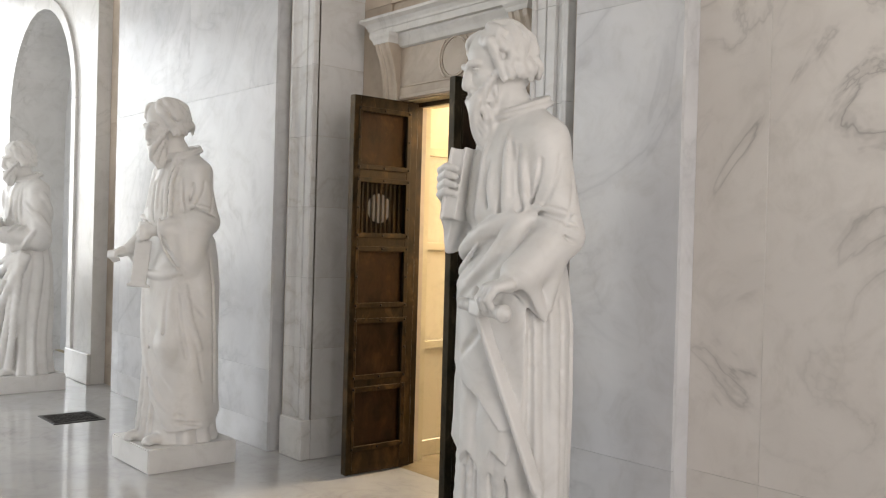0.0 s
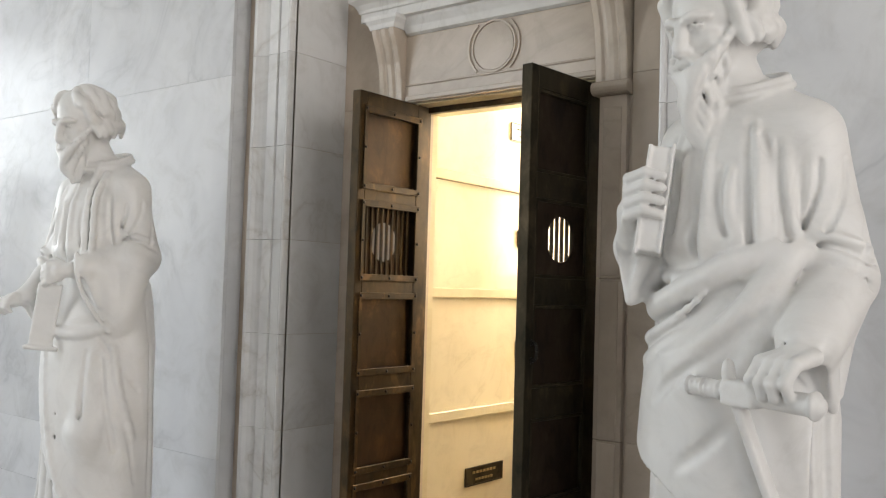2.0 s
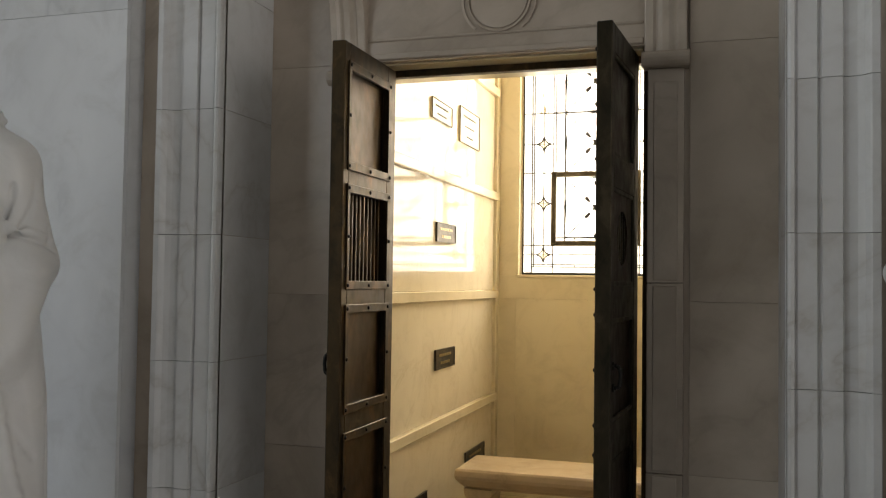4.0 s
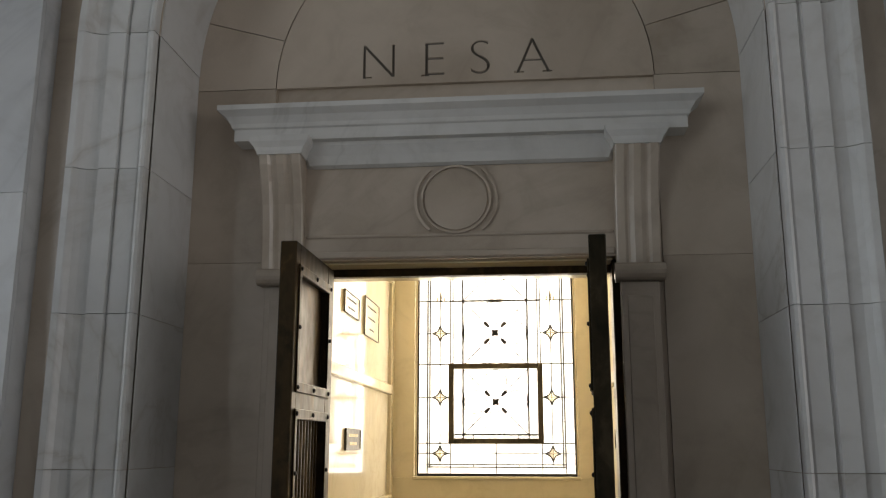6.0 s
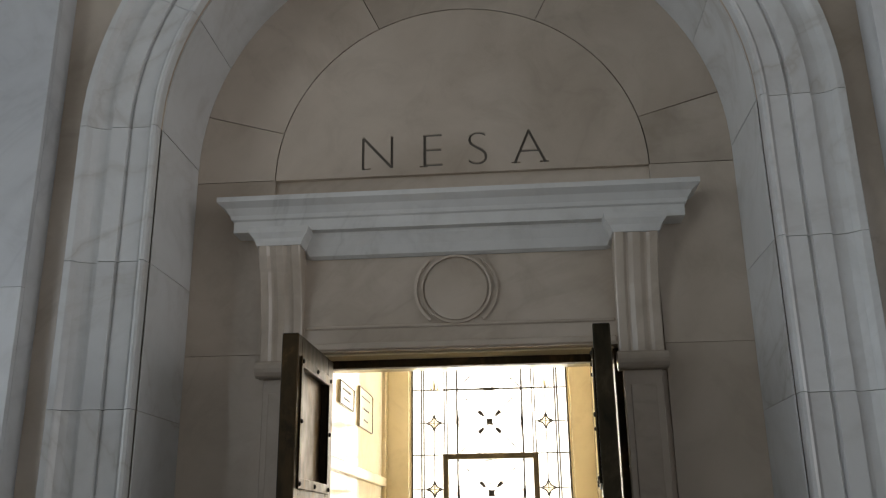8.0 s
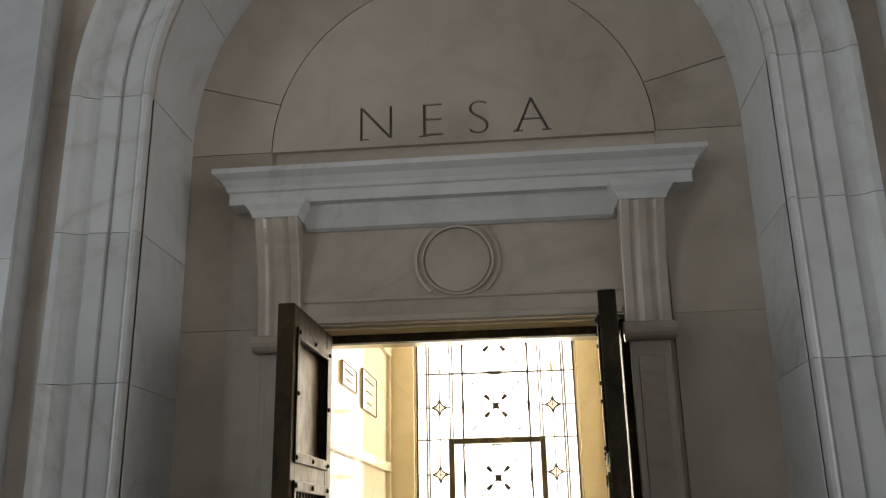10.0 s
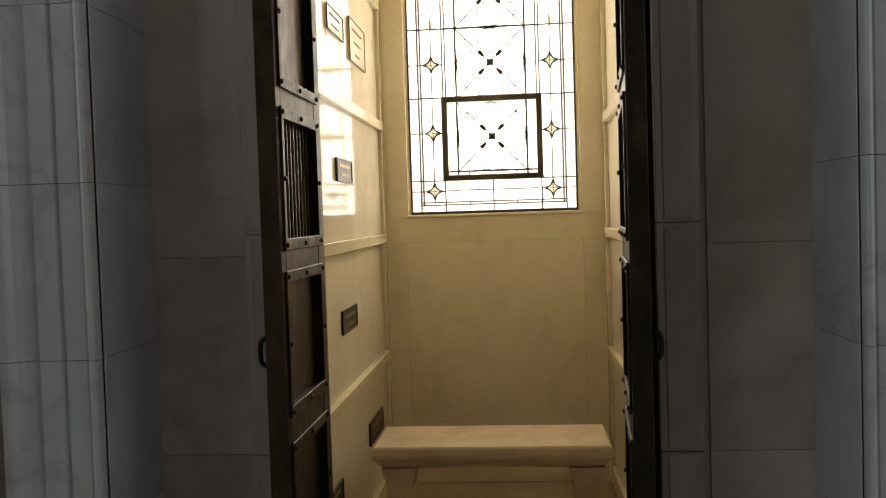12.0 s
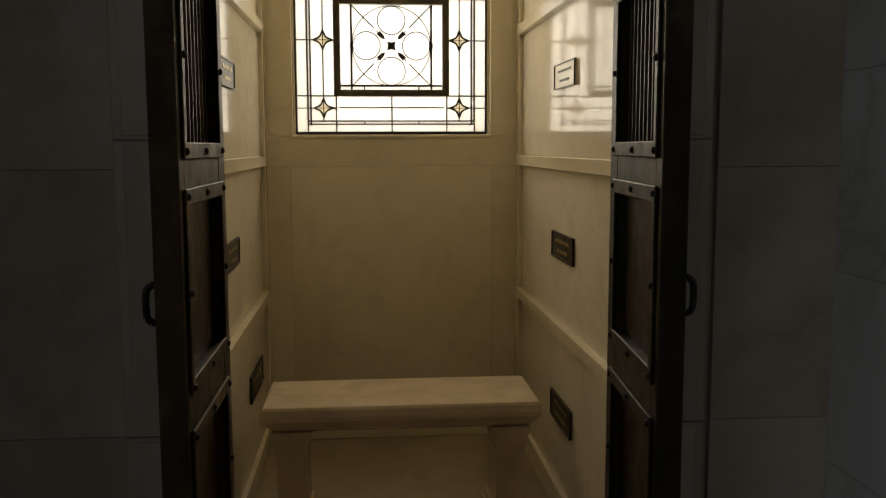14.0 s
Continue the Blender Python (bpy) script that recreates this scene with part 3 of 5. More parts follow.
# ---- leaded window ----
window = structure(empty("window_1", 0, 3.0, 1.6), "tall leaded window of pale opalescent glass", "window")
GY = 3.02


def win(name, bm, mat, parent=window, label=""):
    ob = part(name, bm, mat, parent, label)
    ob.location = (0, -3.0, -1.6) if parent is window else (0, 0, 0)
    return ob


def came(x0, z0, x1, z1, w=0.005, d=0.012):
    """One lead strip between two points of the window's plane."""
    a, b = Vector((x0, GY, z0)), Vector((x1, GY, z1))
    e = (b - a).normalized()
    o = Vector((-e.z, 0, e.x)) * w * 0.78
    bm = bmesh.new()
    add_hex(bm, [a - o - Vector((0, d / 2, 0)), a + o - Vector((0, d / 2, 0)), a + o + Vector((0, d / 2, 0)), a - o + Vector((0, d / 2, 0)),
                 b - o - Vector((0, d / 2, 0)), b + o - Vector((0, d / 2, 0)), b + o + Vector((0, d / 2, 0)), b - o + Vector((0, d / 2, 0))])
    return win("came", bm, M_LEAD)


def hoop(x, z, r, w=0.0035, a0=0.0, a1=2 * math.pi):
    bm = bmesh.new()
    add_ring(bm, (x, GY, z), r, w * 1.05, 0.010, 36, a0, a1)
    return win("hoop", bm, M_LEAD)


def star(x, z, r=0.048):
    """A four-pointed star: concave lead outline, a cross and four amber lights."""
    bm = bmesh.new()
    tips = [(x, z + r), (x + r, z), (x, z - r), (x - r, z)]
    for i in range(4):
        (xa, za), (xb, zb) = tips[i], tips[(i + 1) % 4]
        last = None
        for k in range(7):
            u = k / 6
            px, pz = xa + (xb - xa) * u, za + (zb - za) * u
            pull = 0.36 * math.sin(math.pi * u)
            px, pz = px + (x - px) * pull, pz + (z - pz) * pull
            if last:
                e = Vector((px - last[0], 0, pz - last[1])).normalized()
                o = Vector((-e.z, 0, e.x)) * 0.0042
                a, b = Vector((last[0], GY, last[1])), Vector((px, GY, pz))
                dy = Vector((0, 0.007, 0))
                add_hex(bm, [a - o - dy, a + o - dy, a + o + dy, a - o + dy, b - o - dy, b + o - dy, b + o + dy, b - o + dy])
            last = (px, pz)
    add_box(bm, x - 0.0015, x + 0.0015, GY - 0.006, GY + 0.006, z - r * 0.7, z + r * 0.7)
    add_box(bm, x - r * 0.7, x + r * 0.7, GY - 0.0055, GY + 0.0055, z - 0.0015, z + 0.0015)
    ob = win("star", bm, M_LEAD)
    q = r * 0.34
    bm = prism([(x, GY + 0.001, z + q * 1.6), (x + q * 0.75, GY + 0.001, z + q * 0.75), (x + q * 1.6, GY + 0.001, z), (x + q * 0.75, GY + 0.001, z - q * 0.75), (x, GY + 0.001, z - q * 1.6), (x - q * 0.75, GY + 0.001, z - q * 0.75),
                (x - q * 1.6, GY + 0.001, z), (x - q * 0.75, GY + 0.001, z + q * 0.75)], (0, 0.003, 0))
    light = win("amber_light", bm, M_AMBER, ob)
    light.visible_shadow = False


def knot(x, z):
    """The square knot with four leaf tips at the heart of a light, and its ring of hoops."""
    bm = bmesh.new()
    q = 0.024
    pts = []
    for i in range(4):
        a = math.pi / 4 + i * math.pi / 2
        b = a + math.pi / 4
        pts += [(x + q * 1.25 * math.cos(a), GY - 0.006, z + q * 1.25 * math.sin(a)), (x + q * 0.72 * math.cos(b), GY - 0.006, z + q * 0.72 * math.sin(b))]
    add_prism(bm, pts, (0, 0.012, 0))
    win("knot", bm, M_LEAD)
    for i in range(4):
        a = math.pi / 4 + i * math.pi / 2
        e, o = Vector((math.cos(a), 0, math.sin(a))), Vector((-math.sin(a), 0, math.cos(a)))
        c = Vector((x, GY - 0.006, z))
        bm = prism([c + e * 0.046, c + e * 0.062 + o * 0.009, c + e * 0.096 + o * 0.011, c + e * 0.092 + o * 0.003, c + e * 0.112, c + e * 0.092 - o * 0.003, c + e * 0.096 - o * 0.012, c + e * 0.062 - o * 0.009], (0, 0.012, 0))
        win("leaf_tip", bm, M_LEAD)
    for dx, dz in ((0, 0.128), (0, -0.128), (0.128, 0), (-0.128, 0)):
        hoop(x + dx, z + dz, 0.071, 0.0032)
    hoop(x, z, 0.202, 0.0028)
    for s in (-1, 1):
        came(x + 0.09, z + s * 0.09, x + 0.2, z + s * 0.2, 0.003)
        came(x - 0.09, z - s * 0.09, x - 0.2, z - s * 0.2, 0.003)
        bm = prism([(x + s * 0.205, GY - 0.006, z + 0.042), (x + s * 0.192, GY - 0.006, z + 0.012), (x + s * 0.197, GY - 0.006, z), (x + s * 0.192, GY - 0.006, z - 0.012), (x + s * 0.205, GY - 0.006, z - 0.042), (x + s * 0.213, GY - 0.006, z)], (0, 0.012, 0))
        win("leaf_tip", bm, M_LEAD)


ZT = 3.62
pane_x = (-0.49, -0.43, -0.285, 0.285, 0.43, 0.49)
pane_z = (1.60, 1.662, 1.79, 2.28, 2.685, 3.10, ZT)
for x0, x1 in zip(pane_x, pane_x[1:]):
    for z0, z1 in zip(pane_z, pane_z[1:]):
        ob = win("pane", boxes((x0 + 0.001, x1 - 0.001, GY - 0.002, GY + 0.002, z0 + 0.001, z1 - 0.001)), M_GLASS)
        ob.visible_shadow = False
for x in (-0.43, -0.415, 0.413, 0.428):
    came(x, 1.64, x, ZT)
for x in (-0.49, 0.49):
    came(x, 1.595, x, ZT, 0.008, 0.02)
came(-0.49, 1.60, 0.49, 1.60, 0.010, 0.02)
for z in (1.662, 1.646):
    came(-0.43, z, 0.43, z, 0.004)
came(-0.27, 1.731, 0.27, 1.731, 0.003)
for z in (1.79, 2.28, 2.685, 3.10):
    came(-0.49, z, -0.285, z, 0.004)
    came(0.285, z, 0.49, z, 0.004)
for z in (2.685, 3.10):
    came(-0.285, z, 0.285, z, 0.006)
for x in (-0.285, 0.0, 0.285):
    came(x, 1.60, x, 1.79, 0.004)
for s in (-1, 1):
    came(s * 0.43, 1.60, s * 0.43, 1.64, 0.004)
    for x in (0.285, 0.268):
        came(s * x, 2.28, s * x, ZT, 0.004)
    came(s * 0.205, 1.82, s * 0.205, ZT, 0.006)
    came(s * 0.35, 1.66, s * 0.35, 2.75, 0.003)
    for z in (1.728, 2.072, 2.476):
        star(s * 0.35, z)
        came(s * 0.285, z, s * 0.302, z, 0.004)
        came(s * 0.398, z, s * 0.49, z, 0.003)
# candle-like ornaments high in the side lights
for s in (-1, 1):
    for dx, z0, z1, w in ((0, 2.66, 2.76, 0.016), (-0.022, 2.67, 2.73, 0.010), (0.022, 2.67, 2.73, 0.010), (-0.012, 2.78, 2.84, 0.008), (0.014, 2.80, 2.86, 0.008), (0, 2.87, 2.94, 0.008)):
        x = s * 0.35 + dx
        ob = win("amber_drop", prism([(x, GY - 0.006, z0), (x + w / 2, GY - 0.006, (z0 + z1) / 2), (x, GY - 0.006, z1), (x - w / 2, GY - 0.006, (z0 + z1) / 2)], (0, 0.003, 0)), M_AMBER)
        ob.visible_shadow = False
        came(x + w / 2, z0 + 0.2 * (z1 - z0), x + w / 2, z1 - 0.3 * (z1 - z0), 0.0025)
for z in (1.842,):
    came(-0.26, z, 0.26, z, 0.006)
for z in (2.044, 2.478, 2.89):
    knot(0.0, z)
for x in (-0.14, 0.14):
    came(x, 1.646, x, 1.662, 0.004)
    came(x, 1.82, x, 1.842, 0.004)
casement = win("casement", boxes((-0.295, -0.262, GY - 0.035, GY + 0.01, 1.787, 2.283), (0.262, 0.295, GY - 0.035, GY + 0.01, 1.787, 2.283), (-0.262, 0.262, GY - 0.034, GY + 0.009, 1.787, 1.82), (-0.262, 0.262, GY - 0.034, GY + 0.009, 2.25, 2.283), bevel=0.003), M_CASEMENT, label="brown bronze opening casement")
for s in (-1, 1):
    a, b = sorted((s * 0.494, s * 0.505))
    win("window_frame", boxes((a, b, GY - 0.012, GY + 0.02, 1.592, ZT + 0.02), bevel=0.002), M_CREAM)

# ---- bench ----
bench = tagged(empty("bench", -0.01, 1.86, 0), "polished tan marble bench on two carved feet", "bench")


def bpart(name, bm, parent=bench):
    ob = part(name, bm, M_BENCH, parent)
    return ob


bm = bmesh.new()
rings = []
for z, hx, hy in ((0.428, 0.44, 0.12), (0.436, 0.46, 0.135), (0.45, 0.50, 0.165), (0.470, 0.52, 0.185), (0.476, 0.524, 0.19), (0.490, 0.536, 0.202), (0.508, 0.54, 0.206), (0.535, 0.538, 0.204), (0.545, 0.532, 0.198), (0.549, 0.524, 0.190)):
    rings.append([(-hx, -hy, z), (hx, -hy, z), (hx, hy, z), (-hx, hy, z)])
add_loft(bm, rings)
bpart("seat", bm)
for s in (-1, 1):
    bm = bmesh.new()
    rings = []
    for z, hx, hy in ((0.0, 0.082, 0.15), (0.045, 0.082, 0.15), (0.05, 0.07, 0.138), (0.075, 0.064, 0.13), (0.085, 0.07, 0.135), (0.10, 0.06, 0.125), (0.2, 0.056, 0.115), (0.33, 0.058, 0.12), (0.38, 0.066, 0.13), (0.40, 0.074, 0.135), (0.43, 0.078, 0.14)):
        rings.append([(s * 0.43 - hx, -hy, z), (s * 0.43 + hx, -hy, z), (s * 0.43 + hx, hy, z), (s * 0.43 - hx, hy, z)])
    add_loft(bm, rings)
    bpart("foot", bm)


# ---- plaques on the crypt fronts ----
def plaque(s, y0, y1, z0, z1, style, label):
    """A nameplate: raised rim, field and bars of lettering. s: -1 or 1 for the side wall."""
    x = s * RX
    ob = tagged(empty("plaque", x, (y0 + y1) / 2, (z0 + z1) / 2), label, "plaque", "nameplates on the crypt fronts")

    def p(nm, bm, mat):
        bmesh.ops.translate(bm, vec=(-x, -(y0 + y1) / 2, -(z0 + z1) / 2), verts=bm.verts)
        return part(nm, bm, mat, ob)

    def bx(d0, d1, *r):
        a, b = sorted((x - s * d0, x - s * d1))
        return (a, b, *r)

    field, rim, ink = ((M_PLAQUE, M_PLAQUE, M_GILT), (M_CREAM, M_PLAQUE, M_PLAQUE))[style]
    p("plate", boxes(bx(0, 0.008, y0, y1, z0, z1), bevel=0.002), field)
    e = 0.007 if style == 0 else 0.004
    th = 0.007 if style == 0 else 0.0045
    p("rim", boxes(bx(0.006, 0.012, y0, y1, z1 - e, z1), bx(0.006, 0.012, y0, y1, z0, z0 + e), bx(0.006, 0.0118, y0, y0 + e, z0 + e, z1 - e), bx(0.006, 0.0118, y1 - e, y1, z0 + e, z1 - e)), rim)
    n = 3 if z1 - z0 > 0.15 else 2
    for i in range(n):
        z = z1 - (i + 0.8) * (z1 - z0) / (n + 0.6)
        inset = (0.18, 0.26, 0.34)[i] * (y1 - y0)
        k = 7 - i
        bars = []
        for j in range(k):
            ya = y0 + inset + (y1 - y0 - 2 * inset) * j / k
            bars.append(bx(0.007, 0.0105, ya, ya + (y1 - y0 - 2 * inset) / k * 0.72, z - th, z + th))
        p("lettering", boxes(*bars), ink)
    return ob


BR = "small dark bronze nameplate on a cream crypt front"
CR = "cream nameplate with a thin dark rim on a crypt front"
plaque(-1, 1.50, 1.86, 2.405, 2.515, 1, CR)
plaque(-1, 2.02, 2.45, 2.355, 2.567, 1, "large cream nameplate with three lines of lettering")
plaque(-1, 1.607, 1.962, 1.753, 1.858, 0, "greenish bronze nameplate with raised lettering")
plaque(-1, 1.615, 1.968, 1.064, 1.172, 0, BR)
plaque(-1, 2.23, 2.66, 0.40, 0.52, 0, BR)
plaque(-1, 1.125, 1.50, 0.352, 0.458, 0, BR)
plaque(1, 1.705, 2.07, 1.762, 1.862, 1, CR)
plaque(1, 1.70, 2.085, 1.065, 1.175, 0, BR)
plaque(1, 1.70, 2.075, 0.372, 0.487, 0, BR)

# ---- floor grate ----
grate = tagged(empty("floor_grate", -3.21, -0.79, 0), "black iron air grate let into the marble floor", "grate")
part("frame", boxes((-0.2, 0.2, -0.2, -0.17, 0.0, 0.006), (-0.2, 0.2, 0.17, 0.2, 0.0, 0.006), (-0.2, -0.17, -0.17, 0.17, 0, 0.006), (0.17, 0.2, -0.17, 0.17, 0, 0.006), bevel=0.001), M_BLACK, grate)
part("pan", boxes((-0.17, 0.17, -0.17, 0.17, 0.0005, 0.0015)), M_BLACK, grate)
for i in range(11):
    part("slat", boxes((-0.165 + i * 0.031, -0.149 + i * 0.031, -0.17, 0.17, 0.0015, 0.0055), bevel=0.001), M_BLACK, grate)


# ---- marble statues ----
class Clay:
    """A lump of clay: a field of distances on a grid, to which rounded forms are smoothly added or carved."""

    def __init__(self, lo, hi, h):
        self.lo, self.h = np.array(lo, np.float32), h
        self.n = np.ceil((np.array(hi) - lo) / h).astype(int) + 1
        self.d = np.full(self.n, 1.0, np.float32)
        self.head, self.size = None, 1.0

    def block(self, lo, hi):
        a = np.clip(np.floor((np.array(lo) - self.lo) / self.h).astype(int), 0, self.n - 1)
        b = np.clip(np.ceil((np.array(hi) - self.lo) / self.h).astype(int) + 1, 1, self.n)
        if (b <= a).any():
            return None, None
        axes = [self.lo[i] + self.h * np.arange(a[i], b[i], dtype=np.float32) for i in range(3)]
        return tuple(slice(i, j) for i, j in zip(a, b)), np.meshgrid(*axes, indexing="ij", sparse=True)

    def put(self, field, lo, hi, k, carve=False):
        pad = k * 1.2 + 2 * self.h
        s, g = self.block(np.array(lo) - pad, np.array(hi) + pad)
        if s is None:
            return
        d, e = self.d[s], field(*g)
        if carve:
            t = np.clip(0.5 - 0.5 * (d + e) / k, 0, 1)
            self.d[s] = d + (-e - d) * t + k * t * (1 - t)
        else:
            t = np.clip(0.5 + 0.5 * (d - e) / k, 0, 1)
            self.d[s] = d + (e - d) * t - k * t * (1 - t)

    def at(self, p):
        """A point given in the head's own frame, once the head is set."""
        return np.array(self.head @ Vector(p)) if self.head else np.array(p, float)

    def ball(self, c, r, k=0.02, carve=False):
        c = self.at(c)
        r = np.array(r if hasattr(r, "__len__") else (r, r, r), float)
        r = r * self.size
        m = float(r.min())

        def field(x, y, z):
            q = np.sqrt(((x - c[0]) / r[0]) ** 2 + ((y - c[1]) / r[1]) ** 2 + ((z - c[2]) / r[2]) ** 2)
            return (q - 1) * m

        self.put(field, c - r, c + r, k, carve)

    def limb(self, a, b, ra, rb, k=0.02, carve=False):
        a, b = np.array(a, float), np.array(b, float)
        w = b - a
        ww = max(float(w @ w), 1e-9)

        def field(x, y, z):
            t = np.clip(((x - a[0]) * w[0] + (y - a[1]) * w[1] + (z - a[2]) * w[2]) / ww, 0, 1)
            return np.sqrt((x - a[0] - t * w[0]) ** 2 + (y - a[1] - t * w[1]) ** 2 + (z - a[2] - t * w[2]) ** 2) - (ra + (rb - ra) * t)

        r = max(ra, rb)
        self.put(field, np.minimum(a, b) - r, np.maximum(a, b) + r, k, carve)

    def rope(self, points, r0, r1=None, k=0.02, carve=False, steps=4):
        """A smooth strand through points."""
        p = [self.at(q) for q in points]
        r1 = r0 if r1 is None else r1
        r0, r1 = r0 * self.size, r1 * self.size
        p = [2 * p[0] - p[1]] + p + [2 * p[-1] - p[-2]]
        fine = []
        for i in range(1, len(p) - 2):
            for j in range(steps):
                t = j / steps
                fine.append(0.5 * (2 * p[i] + (p[i + 1] - p[i - 1]) * t + (2 * p[i - 1] - 5 * p[i] + 4 * p[i + 1] - p[i + 2]) * t * t + (3 * p[i] - p[i - 1] - 3 * p[i + 1] + p[i + 2]) * t ** 3))
        fine.append(p[-2])
        m = len(fine) - 1
        for i in range(m):
            self.limb(fine[i], fine[i + 1], r0 + (r1 - r0) * i / m, r0 + (r1 - r0) * (i + 1) / m, k, carve)

    def slabbed(self, c, half, m, r=0.006, k=0.006):
        """A rounded block turned by m."""
        c, inv = np.array(c, float), np.array(m.to_3x3().inverted())
        half = np.array(half, float)

        def field(x, y, z):
            q = [inv[i][0] * (x - c[0]) + inv[i][1] * (y - c[1]) + inv[i][2] * (z - c[2]) for i in range(3)]
            e = [np.abs(q[i]) - half[i] + r for i in range(3)]
            out = np.sqrt(np.maximum(e[0], 0) ** 2 + np.maximum(e[1], 0) ** 2 + np.maximum(e[2], 0) ** 2)
            return out + np.minimum(np.maximum(np.maximum(e[0], e[1]), e[2]), 0) - r

        reach = float(np.linalg.norm(half))
        self.put(field, c - reach, c + reach, k)

    def robe(self, rows, seed, deep):
        """The clothed body: ovals from hem to neck, broken by upright folds that deepen towards the hem."""
        zs, aa, bb, cc = (np.array(v, np.float32) for v in zip(*rows))
        rng = np.random.RandomState(seed)
        ph = rng.uniform(0, 6.28, 8)

        def field(x, y, z):
            a, b, cy = np.interp(z, zs, aa), np.interp(z, zs, bb), np.interp(z, zs, cc)
            th = np.arctan2((y - cy) / b, x / a)
            low = np.clip((1.3 - z) / 0.8, 0, 1)
            w = th + 0.10 * np.sin(3.1 * z + ph[0]) + 0.06 * np.sin(2 * th + 5 * z + ph[1])
            f1 = np.abs(np.sin(5.5 * w + 0.7 * np.sin(2 * w + ph[2]) + ph[3])) ** 0.7 * 2 - 1
            f2 = np.sin(13 * w + 1.2 * np.sin(3 * w + 2 * z + ph[4]) + ph[5])
            f3 = np.sin(23 * w + 3 * np.sin(1.7 * z + ph[6]) + ph[7])
            amp = deep * (0.12 + 0.88 * low)
            fold = amp * (0.72 * f1 + 0.25 * f2 + 0.08 * f3 * low)
            q = np.sqrt((x / a) ** 2 + ((y - cy) / b) ** 2)
            side = (q - 1) * np.minimum(a, b) - fold
            return np.maximum(side, np.maximum(z - zs[-1], zs[0] - z)) * 0.8

        self.put(field, (-0.4, -0.4, zs[0]), (0.4, 0.4, zs[-1]), 0.01)

    def skin(self, rows, turn, z, out=0.0):
        """A point on the clothed body: turn in degrees from the front towards the figure's left, z its height."""
        zs, aa, bb, cc = (np.array(v, float) for v in zip(*rows))
        a, b, cy = np.interp(z, zs, aa) + out, np.interp(z, zs, bb) + out, np.interp(z, zs, cc)
        return np.array((a * math.sin(radians(turn)), cy - b * math.cos(radians(turn)), z))

    def fold(self, rows, points, r0, r1=None, k=0.012, out=0.0, carve=False):
        """A ridge of cloth, or a furrow, laid on the body through (turn, z) points."""
        self.rope([self.skin(rows, t, z, out) for t, z in points], r0, r1, k, carve, steps=4)

    def mantle(self, rows, out, hem, crown, waves, k=0.006):
        """A second layer of cloth over the body, between a crown line and a hem line of (turn, z), with slanting folds."""
        zs, aa, bb, cc = (np.array(v, np.float32) for v in zip(*rows))
        ht, hz = zip(*hem)
        ct, cz = zip(*crown)
        deep, count, slant, phase = waves

        def field(x, y, z):
            a, b, cy = np.interp(z, zs, aa), np.interp(z, zs, bb), np.interp(z, zs, cc)
            th = np.degrees(np.arctan2(x / a, -(y - cy) / b))
            w = np.radians(th) + slant * z
            f = np.sin(count * w + 0.9 * np.sin(2.3 * w + phase) + phase)
            f = np.sign(f) * np.abs(f) ** 0.8
            low, high = np.interp(th, ht, hz), np.interp(th, ct, cz)
            q = np.sqrt((x / a) ** 2 + ((y - cy) / b) ** 2)
            taper = np.clip((high - z) / 0.10, 0, 1)
            side = (q - 1) * np.minimum(a, b) - out * taper - deep * f * taper
            edge = np.maximum(low + 0.010 * f - z, z - high) * 0.75
            ends = np.maximum(ht[0] - th, th - ht[-1]) * 0.0035
            return np.maximum(np.maximum(side, edge), ends) * 0.85

        self.put(field, (-0.4, -0.4, min(hz) - 0.02), (0.4, 0.4, max(cz)), k)

    def hand(self, wrist, palm, tips, knuckle, r=0.014, thumb=None):
        w, p, kn = (np.array(v, float) for v in (wrist, palm, knuckle))
        self.limb(w, p, 0.034, 0.034, 0.02)
        n = len(tips)
        across = np.array(knuckle[3:6], float) if len(knuckle) > 3 else np.array((0, 0, 1.0))
        kn = kn[:3]
        for i, t in enumerate(tips):
            base = kn + across * (i - (n - 1) / 2)
            t = np.array(t, float)
            mid = (base + t) / 2 + (kn - p) * 0.35
            self.limb(p + across * (i - (n - 1) / 2) * 0.8, base, r * 1.35, r * 1.15, 0.010)
            self.limb(base, mid, r * 1.1, r, 0.004)
            self.limb(mid, t, r, r * 0.85, 0.004)
        if thumb:
            q = [np.array(v, float) for v in thumb]
            self.limb(q[0], q[1], r * 1.4, r * 1.2, 0.01)
            self.limb(q[1], q[2], r * 1.15, r * 0.9, 0.004)

    def face(self, centre, yaw, pitch, seed, beard, curl, size=1.12):
        """Skull, features, hair and beard. beard: its length in metres; curl: size of the locks."""
        self.head = None
        rng = np.random.RandomState(seed)
        self.limb((0, 0.03, 1.74), np.array(centre) + (0, 0.035, -0.05), 0.092, 0.070, 0.02)
        self.size = size
        self.head = Matrix.Translation(centre) @ Euler((radians(pitch), 0, radians(yaw))).to_matrix().to_4x4() @ Matrix.Scale(self.size, 4)
        self.ball((0, 0.018, 0.035), (0.092, 0.112, 0.105), 0.02)
        self.ball((0, -0.035, -0.03), (0.066, 0.070, 0.100), 0.02)
